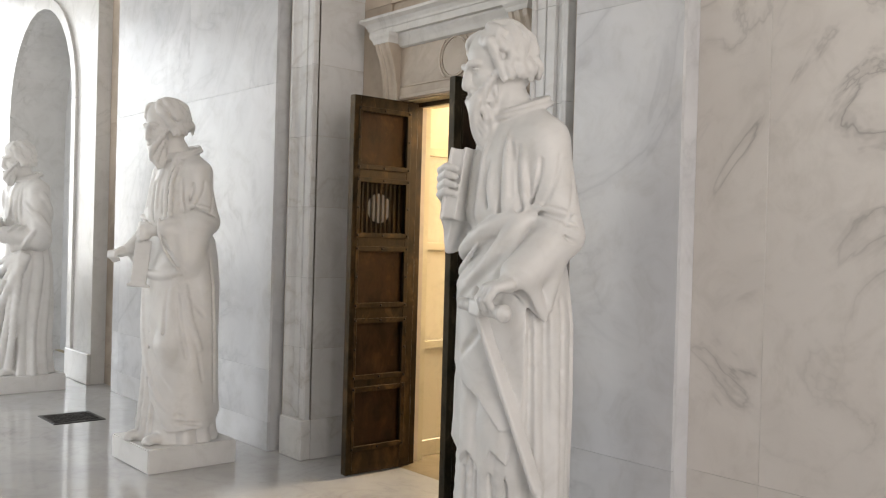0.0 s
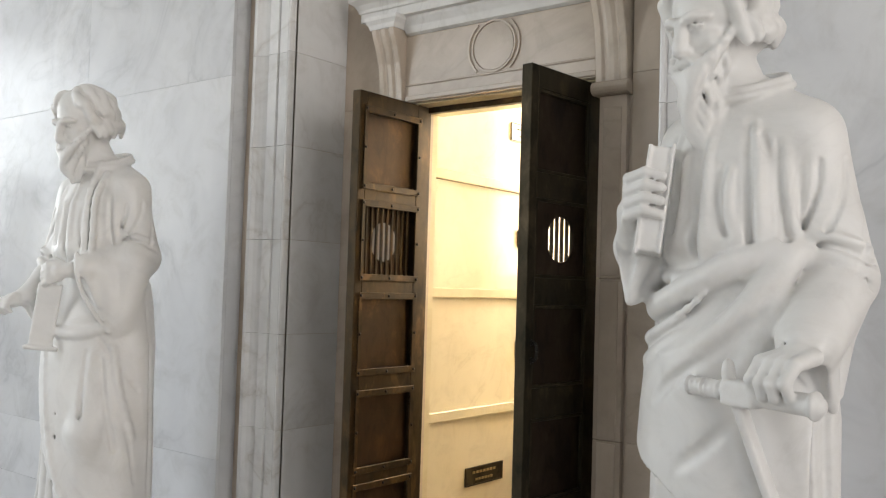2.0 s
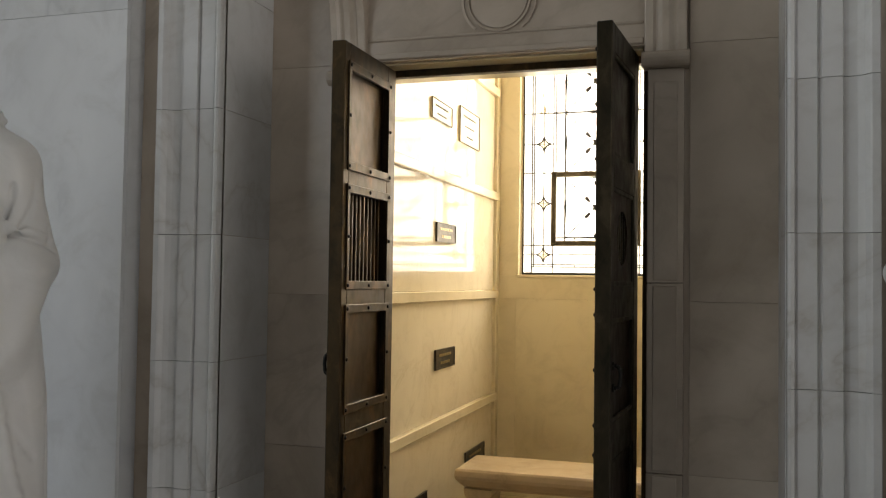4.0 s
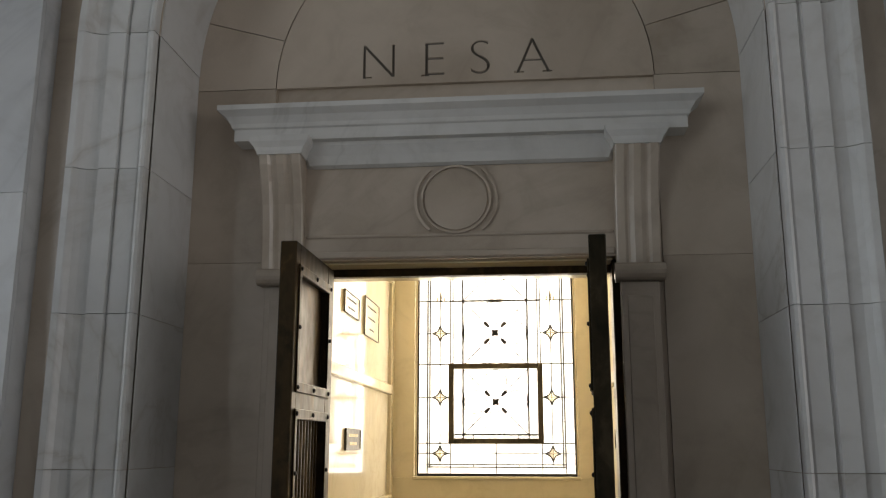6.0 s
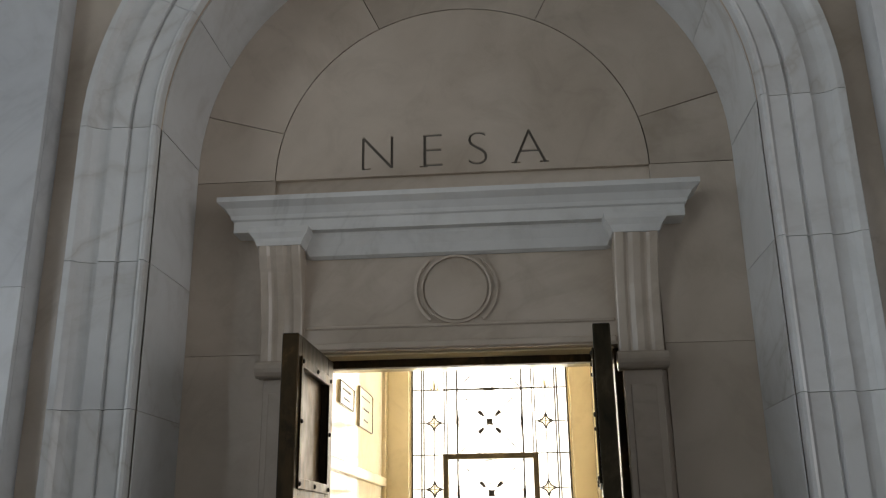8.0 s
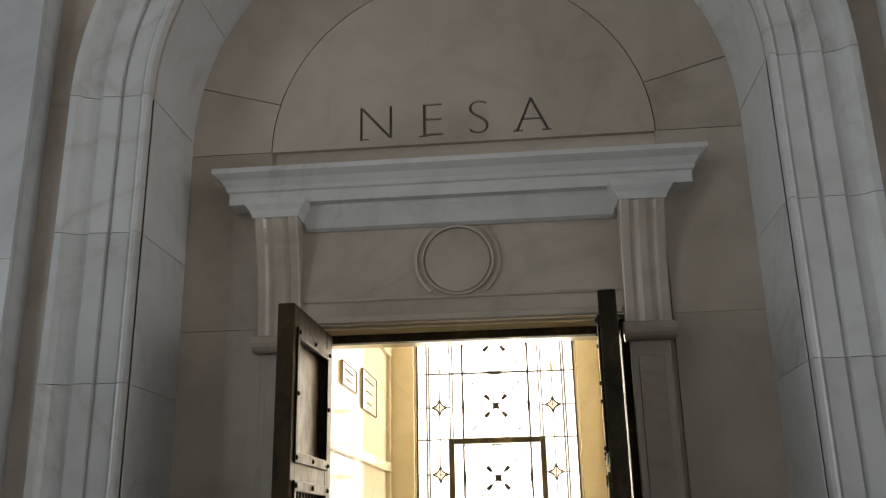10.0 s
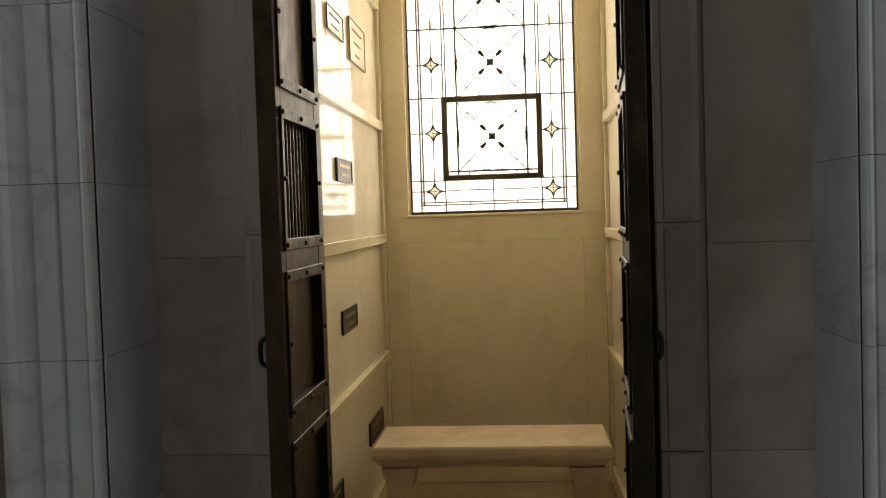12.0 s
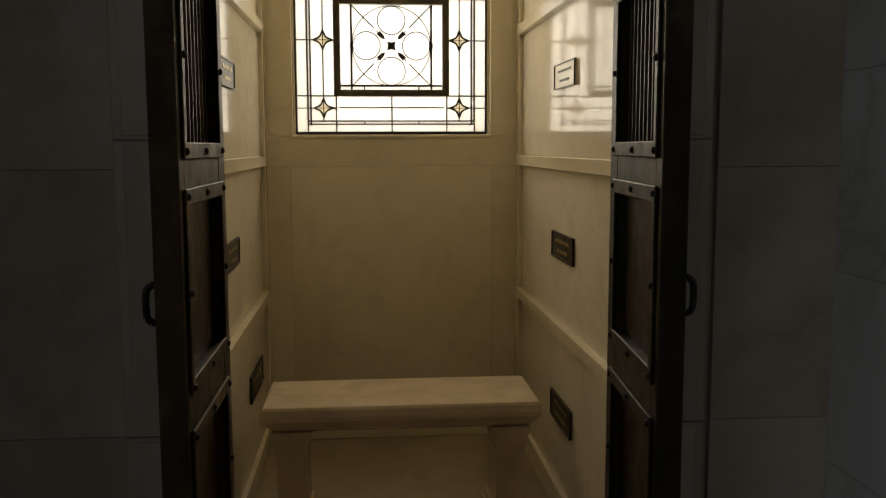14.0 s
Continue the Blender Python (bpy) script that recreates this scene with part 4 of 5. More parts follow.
        for s in (-1, 1):
            self.ball((s * 0.045, -0.070, -0.028), (0.026, 0.022, 0.022), 0.02)
            self.ball((s * 0.034, -0.114, 0.010), 0.022, 0.010, True)
            self.ball((s * 0.033, -0.082, 0.008), 0.0125, 0.004)
            self.rope([(s * 0.018, -0.094, 0.012), (s * 0.034, -0.098, 0.019), (s * 0.050, -0.086, 0.011)], 0.004, 0.004, 0.003, steps=2)
            self.rope([(s * 0.012, -0.102, 0.033), (s * 0.035, -0.101, 0.040), (s * 0.062, -0.078, 0.030)], 0.010, 0.008, 0.012, steps=2)
            self.ball((s * 0.012, -0.112, -0.033), 0.011, 0.008)
            self.ball((s * 0.088, 0.012, -0.005), (0.012, 0.02, 0.03), 0.01)
            self.rope([(s * 0.006, -0.112, -0.054), (s * 0.030, -0.104, -0.064), (s * 0.048, -0.084, -0.10)], 0.013, 0.009, 0.008, steps=3)
        self.rope([(0, -0.100, 0.03), (0, -0.117, -0.008), (0, -0.128, -0.032)], 0.011, 0.014, 0.012, steps=3)
        self.rope([(-0.02, -0.104, -0.074), (0, -0.109, -0.076), (0.02, -0.104, -0.074)], 0.008, 0.008, 0.006, steps=2)
        # beard: wavy locks from the cheeks and the chin
        self.ball((0, -0.080, -0.10 - beard * 0.3), (0.050, 0.026, 0.06 + beard * 0.34), 0.010)
        for i in range(17):
            u = (i / 16 - 0.5) * 2
            x0, y0, z0 = u * 0.078, -0.124 + 0.095 * u * u, -0.085 + 0.066 * u * u
            ln = beard * (1.0 - 0.6 * abs(u)) * rng.uniform(0.75, 1.08)
            pts, ph = [], 2.1 * u + rng.uniform(-0.5, 0.5)
            for j in range(8):
                t = j / 7
                pts.append((x0 * (1 - 0.6 * t) + 0.010 * math.sin(ph + t * 9), y0 - 0.012 * math.sin(3 * t) + 0.012 * t * (1 - abs(u)) + 0.003 * math.cos(ph + t * 9), z0 - 0.04 * t - ln * t))
            self.rope([(px, py - 0.010, pz) for px, py, pz in pts], 0.0125, 0.0070, 0.0022, steps=3)
        self.ball((0, 0.040, 0.042), (0.112, 0.118, 0.110), 0.012)
        # hair: locks swept back from a high brow
        for i in range(54):
            a = rng.uniform(-2.35, 2.35)
            top = rng.uniform(0.15, 1.35)
            drop = rng.uniform(0.7, 1.0)
            pts, ph = [], rng.uniform(0, 6.28)
            for j in range(6):
                t = j / 5
                el = top - t * drop
                az = a * (1 - 0.12 * t) + 0.09 * math.sin(2.2 * a + 5 * t)
                r = 0.106 + 0.012 * t + 0.006 * math.sin(ph + 6 * t)
                px, py, pz = r * math.cos(el) * math.sin(az), 0.022 + r * 1.12 * math.cos(el) * math.cos(az), 0.038 + r * 1.02 * math.sin(el)
                if py < -0.03 and pz < 0.095:
                    py = -0.03 + 0.3 * (py + 0.03)
                    pz = max(pz, 0.085)
                pts.append((px, py, pz))
            self.rope(pts, curl * 0.9, curl * 0.65, 0.007, steps=3)
        self.ball((0, 0.05, -0.025), (0.098, 0.078, 0.058), 0.02)
        for i in range(22):
            a = -1.9 + 3.8 * i / 21 + rng.uniform(-0.1, 0.1)
            r = rng.uniform(0.098, 0.110)
            self.rope([(r * math.sin(a), 0.02 + r * math.cos(a), 0.0), ((r + 0.016) * math.sin(a + 0.1), 0.024 + (r + 0.016) * math.cos(a), -0.035), ((r + 0.012) * math.sin(a - 0.12), 0.02 + (r + 0.014) * math.cos(a), -0.05 - rng.uniform(0.0, 0.035) * (0.4 + 0.6 * math.cos(a)))], curl * 0.9, curl * 0.5, 0.006, steps=3)
        self.head, self.size = None, 1.0

    def mesh(self, name):
        """The skin of the clay: one vertex in each crossed cell, one quad round each crossed edge."""
        d, n = self.d, self.n
        d[0], d[-1], d[:, 0], d[:, -1], d[:, :, 0], d[:, :, -1] = 1, 1, 1, 1, 1, 1
        s = d < 0
        corner = sum(s[i:n[0] - 1 + i, j:n[1] - 1 + j, k:n[2] - 1 + k].astype(np.int8) for i in (0, 1) for j in (0, 1) for k in (0, 1))
        cells = np.argwhere((corner > 0) & (corner < 8))
        index = np.full(n - 1, -1, np.int64)
        index[tuple(cells.T)] = np.arange(len(cells))
        total, count = np.zeros((len(cells), 3)), np.zeros(len(cells))
        for ax in range(3):
            step = np.eye(3, dtype=int)[ax]
            others = [o for o in range(3) if o != ax]
            for u in (0, 1):
                for v in (0, 1):
                    o = np.zeros(3, int)
                    o[others[0]], o[others[1]] = u, v
                    a, b = cells + o, cells + o + step
                    da, db = d[tuple(a.T)], d[tuple(b.T)]
                    cross = (da < 0) != (db < 0)
                    t = np.where(cross, da / np.where(cross, da - db, 1), 0)
                    total += np.where(cross[:, None], a + t[:, None] * step, 0)
                    count += cross
        verts = total / count[:, None] * self.h + self.lo
        faces = []
        for ax in range(3):
            b, c = [(1, 2), (2, 0), (0, 1)][ax]
            step, eb, ec = (np.eye(3, dtype=int)[i] for i in (ax, b, c))
            hi = [slice(0, -1) if i == ax else slice(1, n[i] - 1) for i in range(3)]
            hi2 = [slice(1, None) if i == ax else slice(1, n[i] - 1) for i in range(3)]
            sa, sb = s[tuple(hi)], s[tuple(hi2)]
            for one, flip in ((sa & ~sb, False), (~sa & sb, True)):
                e = np.argwhere(one)
                e[:, b] += 1
                e[:, c] += 1
                q = [index[tuple((e - eb - ec).T)], index[tuple((e - ec).T)], index[tuple(e.T)], index[tuple((e - eb).T)]]
                q = np.stack(q[::-1] if flip else q, 1)
                faces.append(q)
        faces = np.concatenate(faces)
        me = bpy.data.meshes.new(name)
        me.from_pydata(verts.tolist(), [], faces.tolist())
        me.polygons.foreach_set("use_smooth", np.ones(len(faces), bool))
        me.update()
        return me


BODY = [(0.0, 0.278, 0.242, 0.02), (0.06, 0.262, 0.228, 0.02), (0.3, 0.245, 0.21, 0.02), (0.7, 0.242, 0.208, 0.027), (1.0, 0.243, 0.20, 0.028), (1.2, 0.225, 0.185, 0.018),
        (1.35, 0.206, 0.16, 0.005), (1.5, 0.218, 0.168, 0.003), (1.65, 0.224, 0.16, 0.012), (1.76, 0.187, 0.125, 0.02), (1.82, 0.12, 0.095, 0.015), (1.85, 0.08, 0.08, 0.01)]


def sleeve(clay, shoulder, elbow, wrist, r0, r1, r2, seed, droop=0.0):
    """A wide sleeve with rolled folds at the bend, and a cuff that hangs."""
    rng = np.random.RandomState(seed)
    s, e, w = (np.array(v, float) for v in (shoulder, elbow, wrist))
    clay.limb(s, e, r0, r1, 0.04)
    clay.limb(e, w, r1, r2, 0.016)
    for i in range(7):
        t = 0.25 + 0.48 * i / 6
        c = s + (e - s) * t
        ax = (e - s) / np.linalg.norm(e - s)
        side = np.cross(ax, (0.3, -1, 0.2))
        side /= np.linalg.norm(side)
        up = np.cross(side, ax)
        r = r0 + (r1 - r0) * t
        a0 = 2.4 * i + rng.uniform(0, 0.6)
        pts = [c + ax * (0.05 * (j - 2)) + r * 0.99 * (math.cos(a0 + j * 0.38) * side + math.sin(a0 + j * 0.38) * up) for j in range(5)]
        clay.rope(pts, 0.015, 0.004, 0.030, steps=2)
    for i in range(6):
        c = e + (w - e) * rng.uniform(0.0, 0.85)
        ax = (w - e) / np.linalg.norm(w - e)
        side = np.cross(ax, (0.2, -1, 0.3))
        side /= np.linalg.norm(side)
        up = np.cross(side, ax)
        a0 = rng.uniform(0, 6.28)
        pts = [c + ax * 0.022 * (j - 2) + r1 * 0.95 * (math.cos(a0 + j * 0.45) * side + math.sin(a0 + j * 0.45) * up) for j in range(5)]
        clay.rope(pts, 0.014, 0.005, 0.022, steps=2)
    if droop:
        low = w + (e - w) * 0.1 + np.array((0.2 * droop * np.sign(s[0]), 0.02, -droop))
        clay.limb(w + (e - w) * 0.15, low, r2 * 0.72, 0.012, 0.02)
        clay.limb(e + (w - e) * 0.3 + np.array((0, 0, -r1 * 0.4)), low, 0.05, 0.012, 0.03)
    ax = (w - e) / np.linalg.norm(w - e)
    clay.limb(w - ax * 0.02, w + ax * 0.05, r2 * 0.48, r2 * 0.5, 0.006, True)


def statue(name, x, y, turn, model, label, tall=1.0):
    """A marble figure on its block, one plain piece."""
    clay = Clay((-0.5, -0.52, -0.02), (0.5, 0.36, 2.30), (0.0062, 0.0075, 0.0095)[model])
    clay.robe(BODY, 3 + model, (0.013, 0.012, 0.022)[model])
    rope, ball = clay.rope, clay.ball

    def fold(points, r0, r1=None, k=0.012, out=0.0, carve=False):
        clay.fold(BODY, points, r0, r1, k, out, carve)

    for s in (-1, 1):
        ball((s * 0.155, 0.02, 1.71), (0.085, 0.085, 0.08), 0.05)
        # feet below the hem
        ball((s * 0.1, -0.20, 0.035), (0.05, 0.10, 0.035), 0.015)
        for t in range(5):
            ball((s * 0.1 + (t - 2) * 0.017, -0.29 + 0.008 * abs(t - 2), 0.02), (0.010, 0.018, 0.014), 0.005)
    # bent knee that presses the cloth forward
    ky = -0.08 if model == 0 else -0.12
    clay.limb((0.09, -0.06, 1.0), (0.11, ky, 0.62), 0.10, 0.085, 0.06)
    clay.limb((0.11, ky, 0.62), (0.11, -0.05, 0.2), 0.085, 0.06, 0.06)
    # slope of the shoulders up to the neck
    for q in (-1, 1):
        clay.limb((q * 0.15, 0.03, 1.735), (q * 0.055, 0.03, 1.815), 0.055, 0.05, 0.05)
    # tunic pouched over the girdle
    for t in range(-100, 101, 25):
        ball(clay.skin(BODY, t, 1.435, -0.035), (0.05, 0.05, 0.045), 0.035)
    # furrows of the tunic, from the neckband down to the girdle
    rng = np.random.RandomState(20 + model)
    for t, top, low, lean, r in ((-66, 1.64, 1.45, -8, 0.009), (-44, 1.72, 1.41, -5, 0.013), (-27, 1.66, 1.46, -2, 0.007), (-9, 1.74, 1.40, 2, 0.014), (10, 1.62, 1.45, 6, 0.008), (24, 1.74, 1.39, 10, 0.015), (46, 1.68, 1.43, 13, 0.009), (62, 1.74, 1.40, 12, 0.012)):
        bend = rng.uniform(-3, 3)
        pts = [(t + lean * (j / 4) ** 1.6 + bend * math.sin(math.pi * j / 4), top + (low - top) * j / 4) for j in range(5)]
        fold(pts, 0.003, r, 0.014, 0.004, True)
        fold([(t0 + 6 + 40 * r, z0 - 0.01) for t0, z0 in pts], 0.003, r, 0.018, 0.0)
    # girdle and neckband
    rope([(0.206 * math.sin(a), -0.160 * math.cos(a), 1.345 + 0.006 * math.sin(3 * a)) for a in np.linspace(-3, 3, 13)], 0.016, 0.016, 0.012, steps=2)
    for dr, dz in ((0.0, 0.010), (0.012, -0.010)):
        rope([((0.100 + dr) * math.sin(a), 0.016 - (0.108 + dr) * math.cos(a), 1.850 + dz - 0.040 * math.cos(a)) for a in np.linspace(-math.pi, math.pi, 17)], 0.0105, 0.0105, 0.007, steps=3)

    def fan(start, ends, sag, r0, r1, k=0.02):
        """A mantle drawn tight at one point: folds that spread from it round the body."""
        for i, e in enumerate(ends):
            pts = []
            for j in range(7):
                t = j / 6
                xx, zz = start[0] + (e[0] - start[0]) * t, start[2] + (e[2] - start[2]) * t - sag * math.sin(math.pi * t) * (0.5 + 0.5 * i / len(ends))
                q = min(0.97, abs(xx) / 0.275)
                yy = -0.198 * math.sqrt(1 - q * q) - 0.010
                pts.append((xx, yy + (start[1] * (1 - t) + e[1] * t), zz))
            rope(pts, r0, r1, k, steps=3)

    def draped_arm(shoulder, elbow, wrist, tip, r0, r1, r2, view):
        """A wide sleeve: creases round the bend, a cuff that opens and hangs to a tip. view: the way the creases face."""
        sh, el, wr, tp = (np.array(v, float) for v in (shoulder, elbow, wrist, tip))
        out = np.array(view, float) / np.linalg.norm(view)
        across = np.array((-out[1], out[0], 0.0))
        clay.limb(sh, el, r0, r1, 0.035)
        clay.limb(el, wr, r1, r2, 0.02)
        clay.limb(el + (wr - el) * 0.25, tp + (el - tp) * 0.12, r1 * 0.82, 0.022, 0.03)
        clay.limb(wr, tp, r2 * 0.9, 0.014, 0.014)
        ax = (wr - el) / np.linalg.norm(wr - el)
        # hollow of the cuff
        clay.limb(wr + ax * 0.055, tp + ax * 0.03 + (wr - tp) * 0.2, r2 * 0.66, 0.010, 0.006, True)
        # creases across the bend
        for lift, drop, r, carve in ((0.108, -0.035, 0.016, False), (0.083, -0.045, 0.010, True), (0.058, -0.05, 0.018, False), (0.026, -0.06, 0.009, True)):
            pts = []
            for j in range(6):
                a = radians(180 - 30 * j)
                c = el + (sh - el) / np.linalg.norm(sh - el) * (lift + drop * abs(j - 2.2) / 2.8)
                pts.append(c + (r1 + 0.002) * (math.cos(a) * across + math.sin(a) * out))
            rope(pts, r, max(0.007, r * 0.5) if carve else r * 0.3, 0.005 if carve else 0.012, carve, steps=4)
        # long furrows down the upper sleeve
        for a0, a1, t0, t1 in ((150, 205, 0.05, 0.75), (95, 160, 0.2, 0.78), (45, 110, 0.15, 0.7), (10, 60, 0.3, 0.9)):
            pts = []
            for j in range(5):
                t, a = t0 + (t1 - t0) * j / 4, radians(a0 + (a1 - a0) * (j / 4) ** 1.5)
                c = sh + (el - sh) * t
                r = r0 + (r1 - r0) * t
                pts.append(c + (r + 0.004) * (math.cos(a) * across + math.sin(a) * out))
            rope(pts, 0.007, 0.008, 0.007, True, steps=3)

    if model == 0:
        # book held to the breast, long sword under the other hand
        clay.face((-0.035, -0.085, 2.0), -12, 19, 5, 0.20, 0.020)
        # mantle hung from the hip: a lower layer with a zigzag edge, then the upper one
        clay.mantle(BODY, 0.022, ((-30, 0.52), (-8, 0.45), (6, 0.50), (20, 0.44), (32, 0.52), (46, 0.47), (54, 0.62)), ((-40, 1.1), (60, 1.1)), (0.012, 9.0, 0.1, 0.5), 0.004)
        clay.mantle(BODY, 0.042, ((-150, 1.02), (-70, 0.88), (-25, 0.83), (18, 0.72), (40, 0.60), (50, 0.62), (58, 0.66)), ((-150, 1.30), (-60, 1.22), (-20, 1.24), (20, 1.30), (58, 1.36)), (0.009, 5.0, 1.3, 2.0), 0.004)
        # rolls of the mantle gathered across the waist
        fold([(78, 1.40), (60, 1.405), (46, 1.40), (15, 1.365), (-22, 1.295), (-52, 1.262), (-85, 1.25), (-120, 1.26)], 0.030, 0.036, 0.010, 0.010)
        fold([(56, 1.385), (42, 1.33), (27, 1.26), (6, 1.185), (-16, 1.12), (-34, 1.08), (-50, 1.05)], 0.036, 0.008, 0.014, 0.020)
        fold([(4, 1.30), (-22, 1.225), (-50, 1.18), (-85, 1.17), (-120, 1.18)], 0.004, 0.032, 0.012, 0.022)
        fold([(-8, 1.20), (-22, 1.175), (-45, 1.125), (-78, 1.10)], 0.003, 0.028, 0.012, 0.022)
        fold([(52, 1.34), (38, 1.22), (24, 1.10), (4, 1.0), (-20, 0.92)], 0.020, 0.006, 0.018, 0.022)
        fold([(24, 1.335), (2, 1.272), (-26, 1.215)], 0.008, 0.010, 0.018, 0.052, True)
        fold([(36, 1.25), (16, 1.17), (-8, 1.09), (-30, 1.02)], 0.008, 0.011, 0.018, 0.052, True)
        fold([(44, 1.19), (30, 1.06), (12, 0.94), (-8, 0.86)], 0.008, 0.010, 0.020, 0.054, True)
        # pleats that fall from the hip, and the tunic's at the hem
        for t, top, low in ((64, 1.12, 0.02), (82, 1.16, 0.02), (103, 1.1, 0.02), (128, 1.2, 0.02), (160, 1.3, 0.02), (-160, 1.0, 0.02), (-125, 0.9, 0.02)):
            fold([(t, top), (t + 3, (top + low) / 2), (t + 1, low)], 0.004, 0.013, 0.018, 0.006, True)
        for t in (-52, -38, -20, -4, 14, 30, 46):
            fold([(t, 0.43), (t + 2, 0.25), (t - 1, 0.02)], 0.007, 0.014, 0.008, 0.004, True)
            fold([(t + 8, 0.5), (t + 9, 0.3), (t + 8, 0.02)], 0.008, 0.013, 0.014, 0.0)
        draped_arm((-0.165, 0.02, 1.70), (-0.255, 0.0, 1.36), (-0.235, -0.14, 1.42), (-0.225, -0.175, 1.275), 0.08, 0.075, 0.062, (-0.3, -0.95, 0))
        book = pose(0, 0, 0, -3, 7, 36)
        clay.slabbed((-0.148, -0.178, 1.54), (0.030, 0.052, 0.140), book, 0.004, 0.003)
        clay.slabbed((-0.124, -0.160, 1.541), (0.005, 0.060, 0.147), book, 0.002, 0.002)
        clay.slabbed((-0.172, -0.196, 1.541), (0.005, 0.060, 0.147), book, 0.002, 0.002)
        clay.hand((-0.245, -0.155, 1.435), (-0.218, -0.195, 1.515), [(-0.098, -0.222, 1.500), (-0.092, -0.226, 1.534), (-0.090, -0.226, 1.568), (-0.094, -0.222, 1.600)], (-0.185, -0.240, 1.548, 0, 0, 0.033), 0.0150,
                  ((-0.215, -0.18, 1.55), (-0.195, -0.15, 1.62), (-0.175, -0.145, 1.655)))
        draped_arm((0.175, 0.02, 1.70), (0.245, 0.05, 1.345), (0.270, -0.145, 1.195), (0.272, -0.035, 1.035), 0.085, 0.086, 0.076, (0.63, -0.78, 0))
        # furrow that parts the sleeve from the breast
        rope([(0.120, -0.105, 1.70), (0.160, -0.118, 1.60), (0.182, -0.112, 1.50), (0.186, -0.105, 1.42)], 0.008, 0.012, 0.010, True)
        hx, hy, hz = 0.125, 0.045, 0.066
        clay.hand((0.165 + hx, -0.20 + hy, 1.115 + hz), (0.160 + hx, -0.262 + hy, 1.098 + hz), [(0.078 + hx, -0.310 + hy, 1.012 + hz), (0.108 + hx, -0.330 + hy, 1.005 + hz), (0.140 + hx, -0.335 + hy, 1.004 + hz), (0.172 + hx, -0.328 + hy, 1.010 + hz)],
                  (0.135 + hx, -0.312 + hy, 1.082 + hz, 0.031, -0.006, 0), 0.0150, ((0.15 + hx, -0.25 + hy, 1.09 + hz), (0.085 + hx, -0.255 + hy, 1.075 + hz), (0.06 + hx, -0.27 + hy, 1.04 + hz)))
        # sword: ringed grip, guard that ends in a scroll, flat blade to the block
        g0, g1 = np.array((0.015, -0.240, 1.075)), np.array((0.345, -0.262, 1.062))
        clay.limb(g0, g0 + (g1 - g0) * 0.4, 0.019, 0.020, 0.003)
        for i in range(7):
            ball(g0 + (g1 - g0) * 0.043 * i, (0.006, 0.026, 0.026), 0.002)
        clay.slabbed(g0 + (g1 - g0) * 0.45, (0.045, 0.028, 0.030), pose(0, 0, 0, 0, 2, -4), 0.006, 0.004)
        clay.limb(g0 + (g1 - g0) * 0.5, g1, 0.024, 0.026, 0.006)
        ball(g1, (0.014, 0.034, 0.034), 0.003)
        ball(g0 + (g1 - g0) * 0.33 + np.array((0, 0, 0.045)), (0.016, 0.018, 0.034), 0.006)
        b0, b1 = Vector((0.145, -0.240, 1.05)), Vector((0.300, -0.062, 0.40))
        lean = (b0 - b1).to_track_quat("Z", "X").to_matrix().to_4x4()
        clay.slabbed((b0 + b1) / 2, (0.028, 0.011, (b0 - b1).length / 2), lean @ pose(0, 0, 0, 0, 0, 55), 0.005, 0.003)
        clay.limb(b1, (0.30, -0.05, 0.02), 0.018, 0.014, 0.006)
    elif model == 1:
        # scroll in one hand, the other held out
        clay.face((-0.035, -0.10, 2.01), -8, 22, 8, 0.10, 0.019)
        # long mantle that falls to the feet on one side, its edge drawn up over the other knee
        clay.mantle(BODY, 0.026, ((-75, 1.05), (-40, 0.78), (-19, 0.55), (10, 0.26), (36, 0.09), (92, 0.09), (150, 0.2)), ((-75, 1.22), (0, 1.20), (60, 1.30), (150, 1.4)), (0.006, 5.0, 1.0, 1.0))
        fold([(70, 1.16), (52, 1.10), (24, 1.06), (-10, 1.07), (-45, 1.10)], 0.022, 0.026, 0.014, 0.022)
        for pts in ([(40, 1.05), (60, 0.93), (84, 0.81)], [(30, 0.98), (27, 0.8), (29, 0.6)], [(44, 0.95), (50, 0.75), (60, 0.55)], [(62, 1.0), (72, 0.7), (86, 0.4)], [(-22, 1.0), (-12, 0.7), (6, 0.42), (30, 0.24), (60, 0.17)], [(-8, 0.98), (0, 0.72), (18, 0.46), (40, 0.33)],
                    [(-40, 1.05), (-30, 0.85), (-14, 0.62), (14, 0.32), (38, 0.16), (80, 0.13)], [(100, 1.2), (104, 0.7), (112, 0.25)]):
            fold(pts, 0.008, 0.012, 0.010, 0.036, True)
        for pts in ([(-30, 1.02), (-21, 0.78), (-4, 0.5), (20, 0.29), (44, 0.2)], [(36, 1.0), (34, 0.8), (38, 0.62)], [(54, 1.0), (64, 0.8), (80, 0.6)]):
            fold(pts, 0.008, 0.013, 0.018, 0.022)
        for t in (-95, -70, -52, -36, -20, -4):
            fold([(t, 0.8), (t + 3, 0.4), (t, 0.02)], 0.006, 0.014, 0.014, 0.004, True)
            fold([(t + 9, 0.8), (t + 10, 0.4), (t + 9, 0.02)], 0.006, 0.013, 0.016, 0.0)
        # stole edge down the breast
        for dx in (0.0, 0.045):
            rope([(0.06 + dx, -0.07, 1.83 - dx), (0.075 + dx, -0.150, 1.66), (0.085 + dx, -0.168, 1.45), (0.08 + dx, -0.175, 1.34)], 0.013, 0.014, 0.012)
        draped_arm((-0.165, 0.0, 1.70), (-0.225, -0.06, 1.33), (-0.215, -0.20, 1.215), (-0.20, -0.15, 1.08), 0.078, 0.07, 0.052, (-0.2, -0.98, 0))
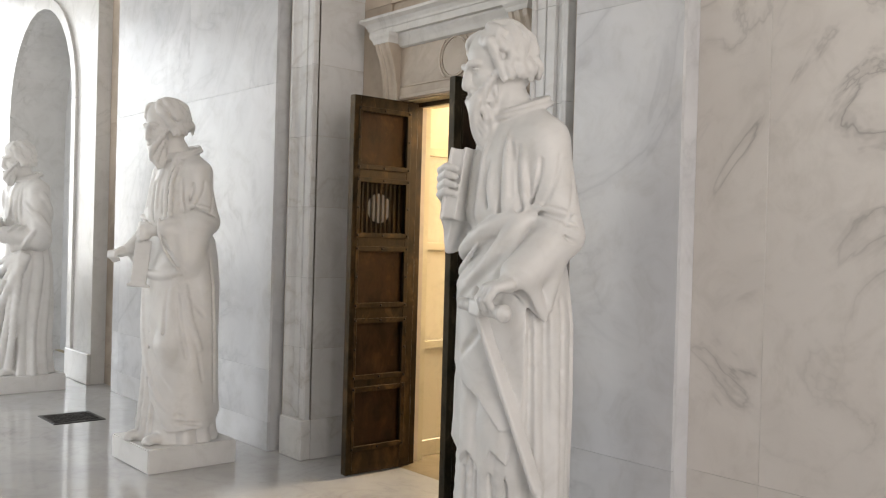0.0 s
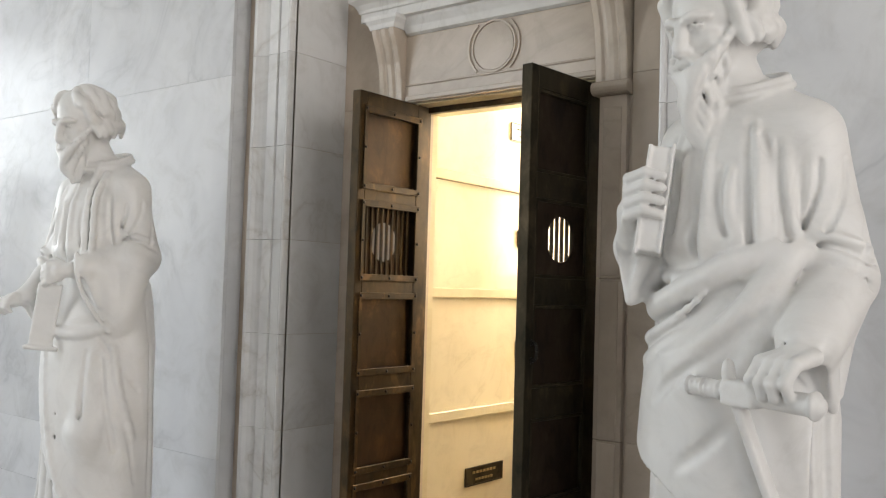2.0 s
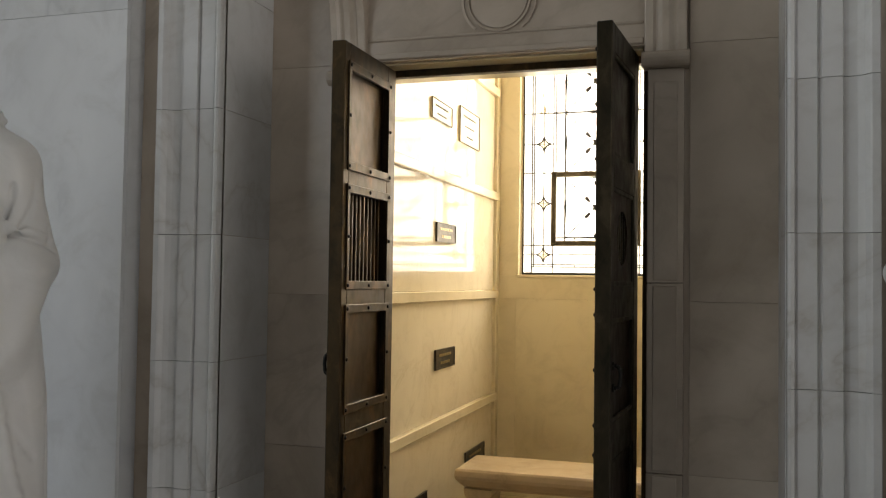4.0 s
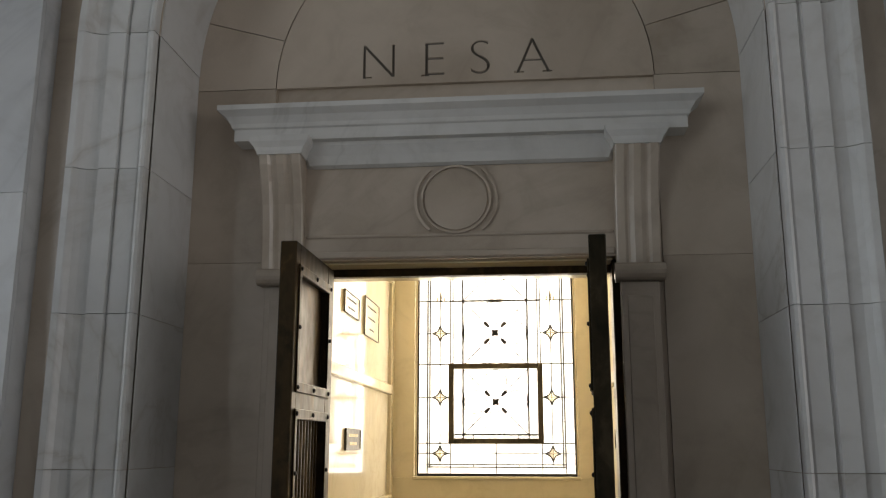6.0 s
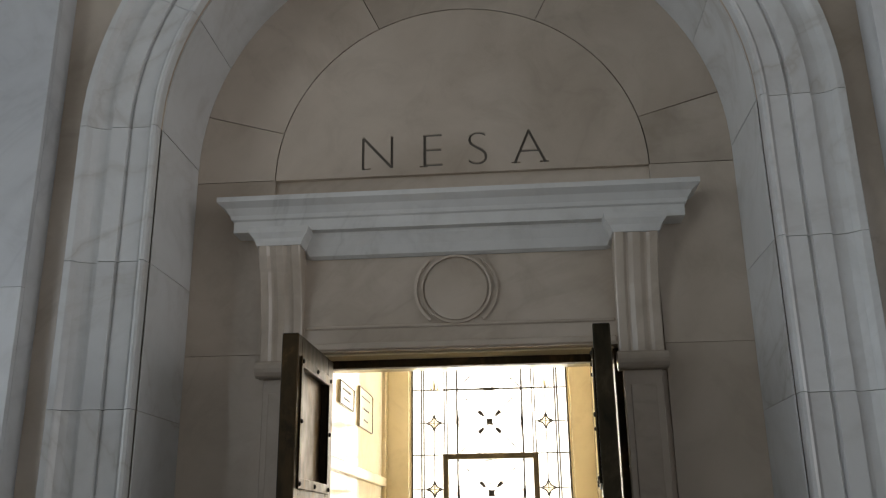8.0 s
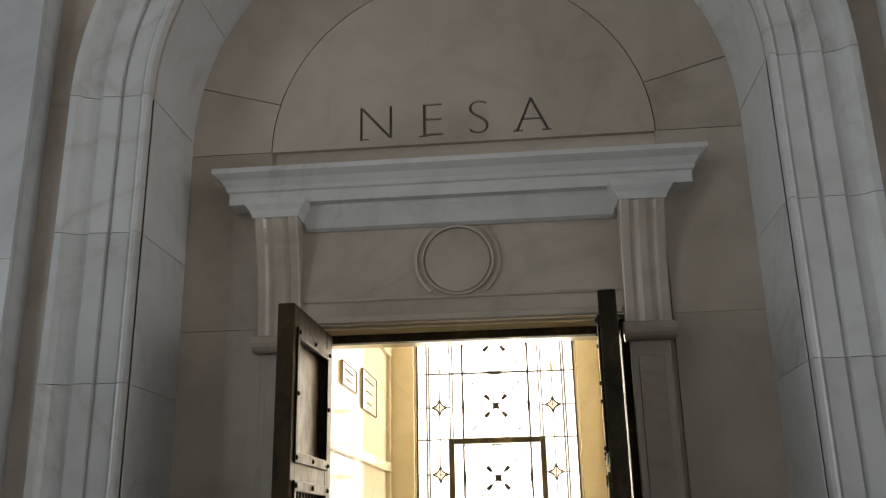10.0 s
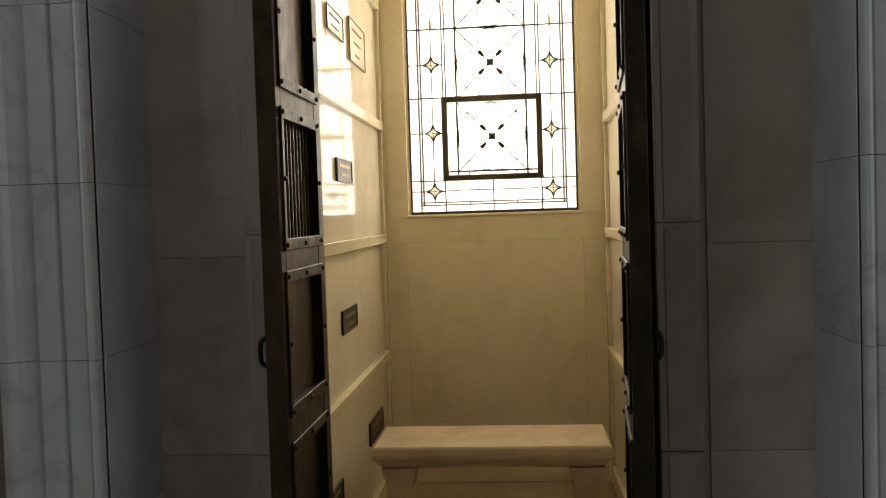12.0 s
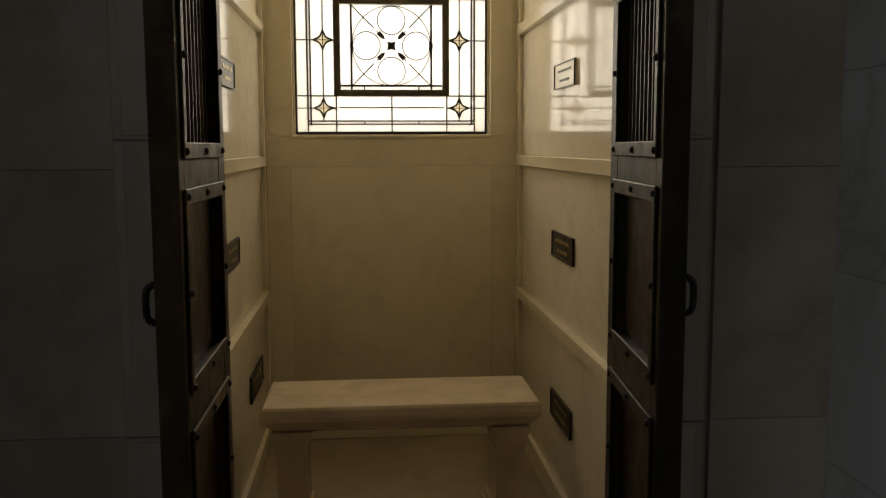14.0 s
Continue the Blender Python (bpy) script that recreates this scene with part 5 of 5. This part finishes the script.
        clay.hand((-0.220, -0.215, 1.215), (-0.232, -0.275, 1.195), [(-0.268, -0.300, 1.150), (-0.247, -0.312, 1.142), (-0.225, -0.314, 1.140), (-0.203, -0.305, 1.148)], (-0.238, -0.322, 1.192, 0.024, 0, 0), 0.0140,
                  ((-0.215, -0.255, 1.21), (-0.195, -0.29, 1.22), (-0.192, -0.318, 1.205)))
        draped_arm((0.165, 0.0, 1.70), (0.215, 0.045, 1.405), (0.118, -0.185, 1.345), (0.175, -0.150, 1.19), 0.082, 0.085, 0.066, (0.6, -0.8, 0))
        # the sleeve's wide bell, hanging below the forearm
        clay.limb((0.225, -0.02, 1.37), (0.215, -0.06, 1.10), 0.095, 0.040, 0.03)
        clay.limb((0.165, -0.11, 1.32), (0.20, -0.09, 1.08), 0.070, 0.030, 0.025)
        rope([(0.105, -0.225, 1.41), (0.128, -0.245, 1.34), (0.148, -0.225, 1.24), (0.175, -0.175, 1.15), (0.21, -0.13, 1.07)], 0.011, 0.009, 0.004)
        rope([(0.085, -0.235, 1.27), (0.115, -0.225, 1.20)], 0.022, 0.014, 0.008, True)
        clay.hand((0.085, -0.195, 1.345), (0.025, -0.245, 1.335), [(-0.045, -0.245, 1.275), (-0.048, -0.255, 1.300), (-0.048, -0.255, 1.325), (-0.044, -0.25, 1.348)], (-0.01, -0.272, 1.325, 0, 0, 0.025), 0.0145,
                  ((0.03, -0.235, 1.36), (-0.01, -0.235, 1.38), (-0.035, -0.245, 1.375)))
        clay.slabbed((-0.050, -0.245, 1.135), (0.052, 0.008, 0.145), pose(0, 0, 0, 4, 8, 34), 0.005, 0.006)
        clay.limb((-0.118, -0.290, 0.995), (-0.012, -0.215, 0.985), 0.012, 0.012, 0.006)
    else:
        # hands together over a closed scroll
        clay.face((-0.02, -0.09, 2.0), -10, 16, 12, 0.075, 0.018)
        fan((0.21, -0.02, 1.12), [(-0.22, 0, 1.05), (-0.24, 0, 0.85), (-0.2, -0.01, 0.55), (-0.12, -0.02, 0.25), (0.0, -0.02, 0.06), (0.12, -0.02, 0.05)], 0.06, 0.024, 0.032, 0.018)
        rope([(0.24, -0.12, 1.1), (0.08, -0.25, 0.7), (-0.1, -0.25, 0.35), (-0.2, -0.15, 0.1)], 0.035, 0.025, 0.03)
        sleeve(clay, (-0.185, 0.0, 1.71), (-0.27, -0.04, 1.30), (-0.10, -0.25, 1.38), 0.10, 0.09, 0.07, 8, 0.1)
        sleeve(clay, (0.185, 0.0, 1.71), (0.275, -0.02, 1.26), (0.10, -0.26, 1.30), 0.105, 0.10, 0.075, 9, 0.14)
        clay.hand((-0.09, -0.26, 1.39), (-0.04, -0.29, 1.41), [(0.03, -0.29, 1.38), (0.032, -0.30, 1.41), (0.03, -0.30, 1.44), (0.028, -0.295, 1.465)], (0.0, -0.32, 1.42, 0, 0, 0.027))
        clay.hand((0.09, -0.27, 1.30), (0.04, -0.30, 1.31), [(-0.03, -0.30, 1.275), (-0.032, -0.31, 1.30), (-0.03, -0.31, 1.33), (-0.028, -0.30, 1.355)], (0.0, -0.33, 1.315, 0, 0, 0.026))
        clay.limb((0.0, -0.285, 1.2), (-0.01, -0.28, 1.56), 0.022, 0.022, 0.005)
        clay.slabbed((0.02, -0.25, 0.86), (0.10, 0.03, 0.03), pose(0, 0, 0, 0, 8, 0), 0.012, 0.01)
    # the block belongs to the figure
    me = clay.mesh(name)
    bm = bmesh.new()
    bm.from_mesh(me)
    bmesh.ops.transform(bm, matrix=pose(0, 0, 0.148, 0, 0, turn) @ Matrix.Scale(tall, 4), verts=bm.verts)
    block = bmesh.new()
    add_box(block, -0.30, 0.30, -0.30, 0.30, 0, 0.152)
    bmesh.ops.bevel(block, geom=list(block.edges), offset=0.008, segments=2, affect="EDGES")
    tmp = bpy.data.meshes.new("block")
    block.to_mesh(tmp)
    block.free()
    bm.from_mesh(tmp)
    bm.to_mesh(me)
    bm.free()
    me.materials.append(M_STATUE)
    ob = new("statue", me)
    ob.location = (x, y, 0)
    return tagged(ob, label, "statue", "statues along the wall")


statue("statue", 1.53, -0.62, -12, 0, "white marble statue with a long beard, book and sword", 1.03)
statue("statue", -1.52, -0.69, 12, 1, "white marble robed statue holding a scroll, one hand out", 1.02)
statue("statue", -4.86, -0.70, 14, 2, "white marble robed statue holding a closed scroll")
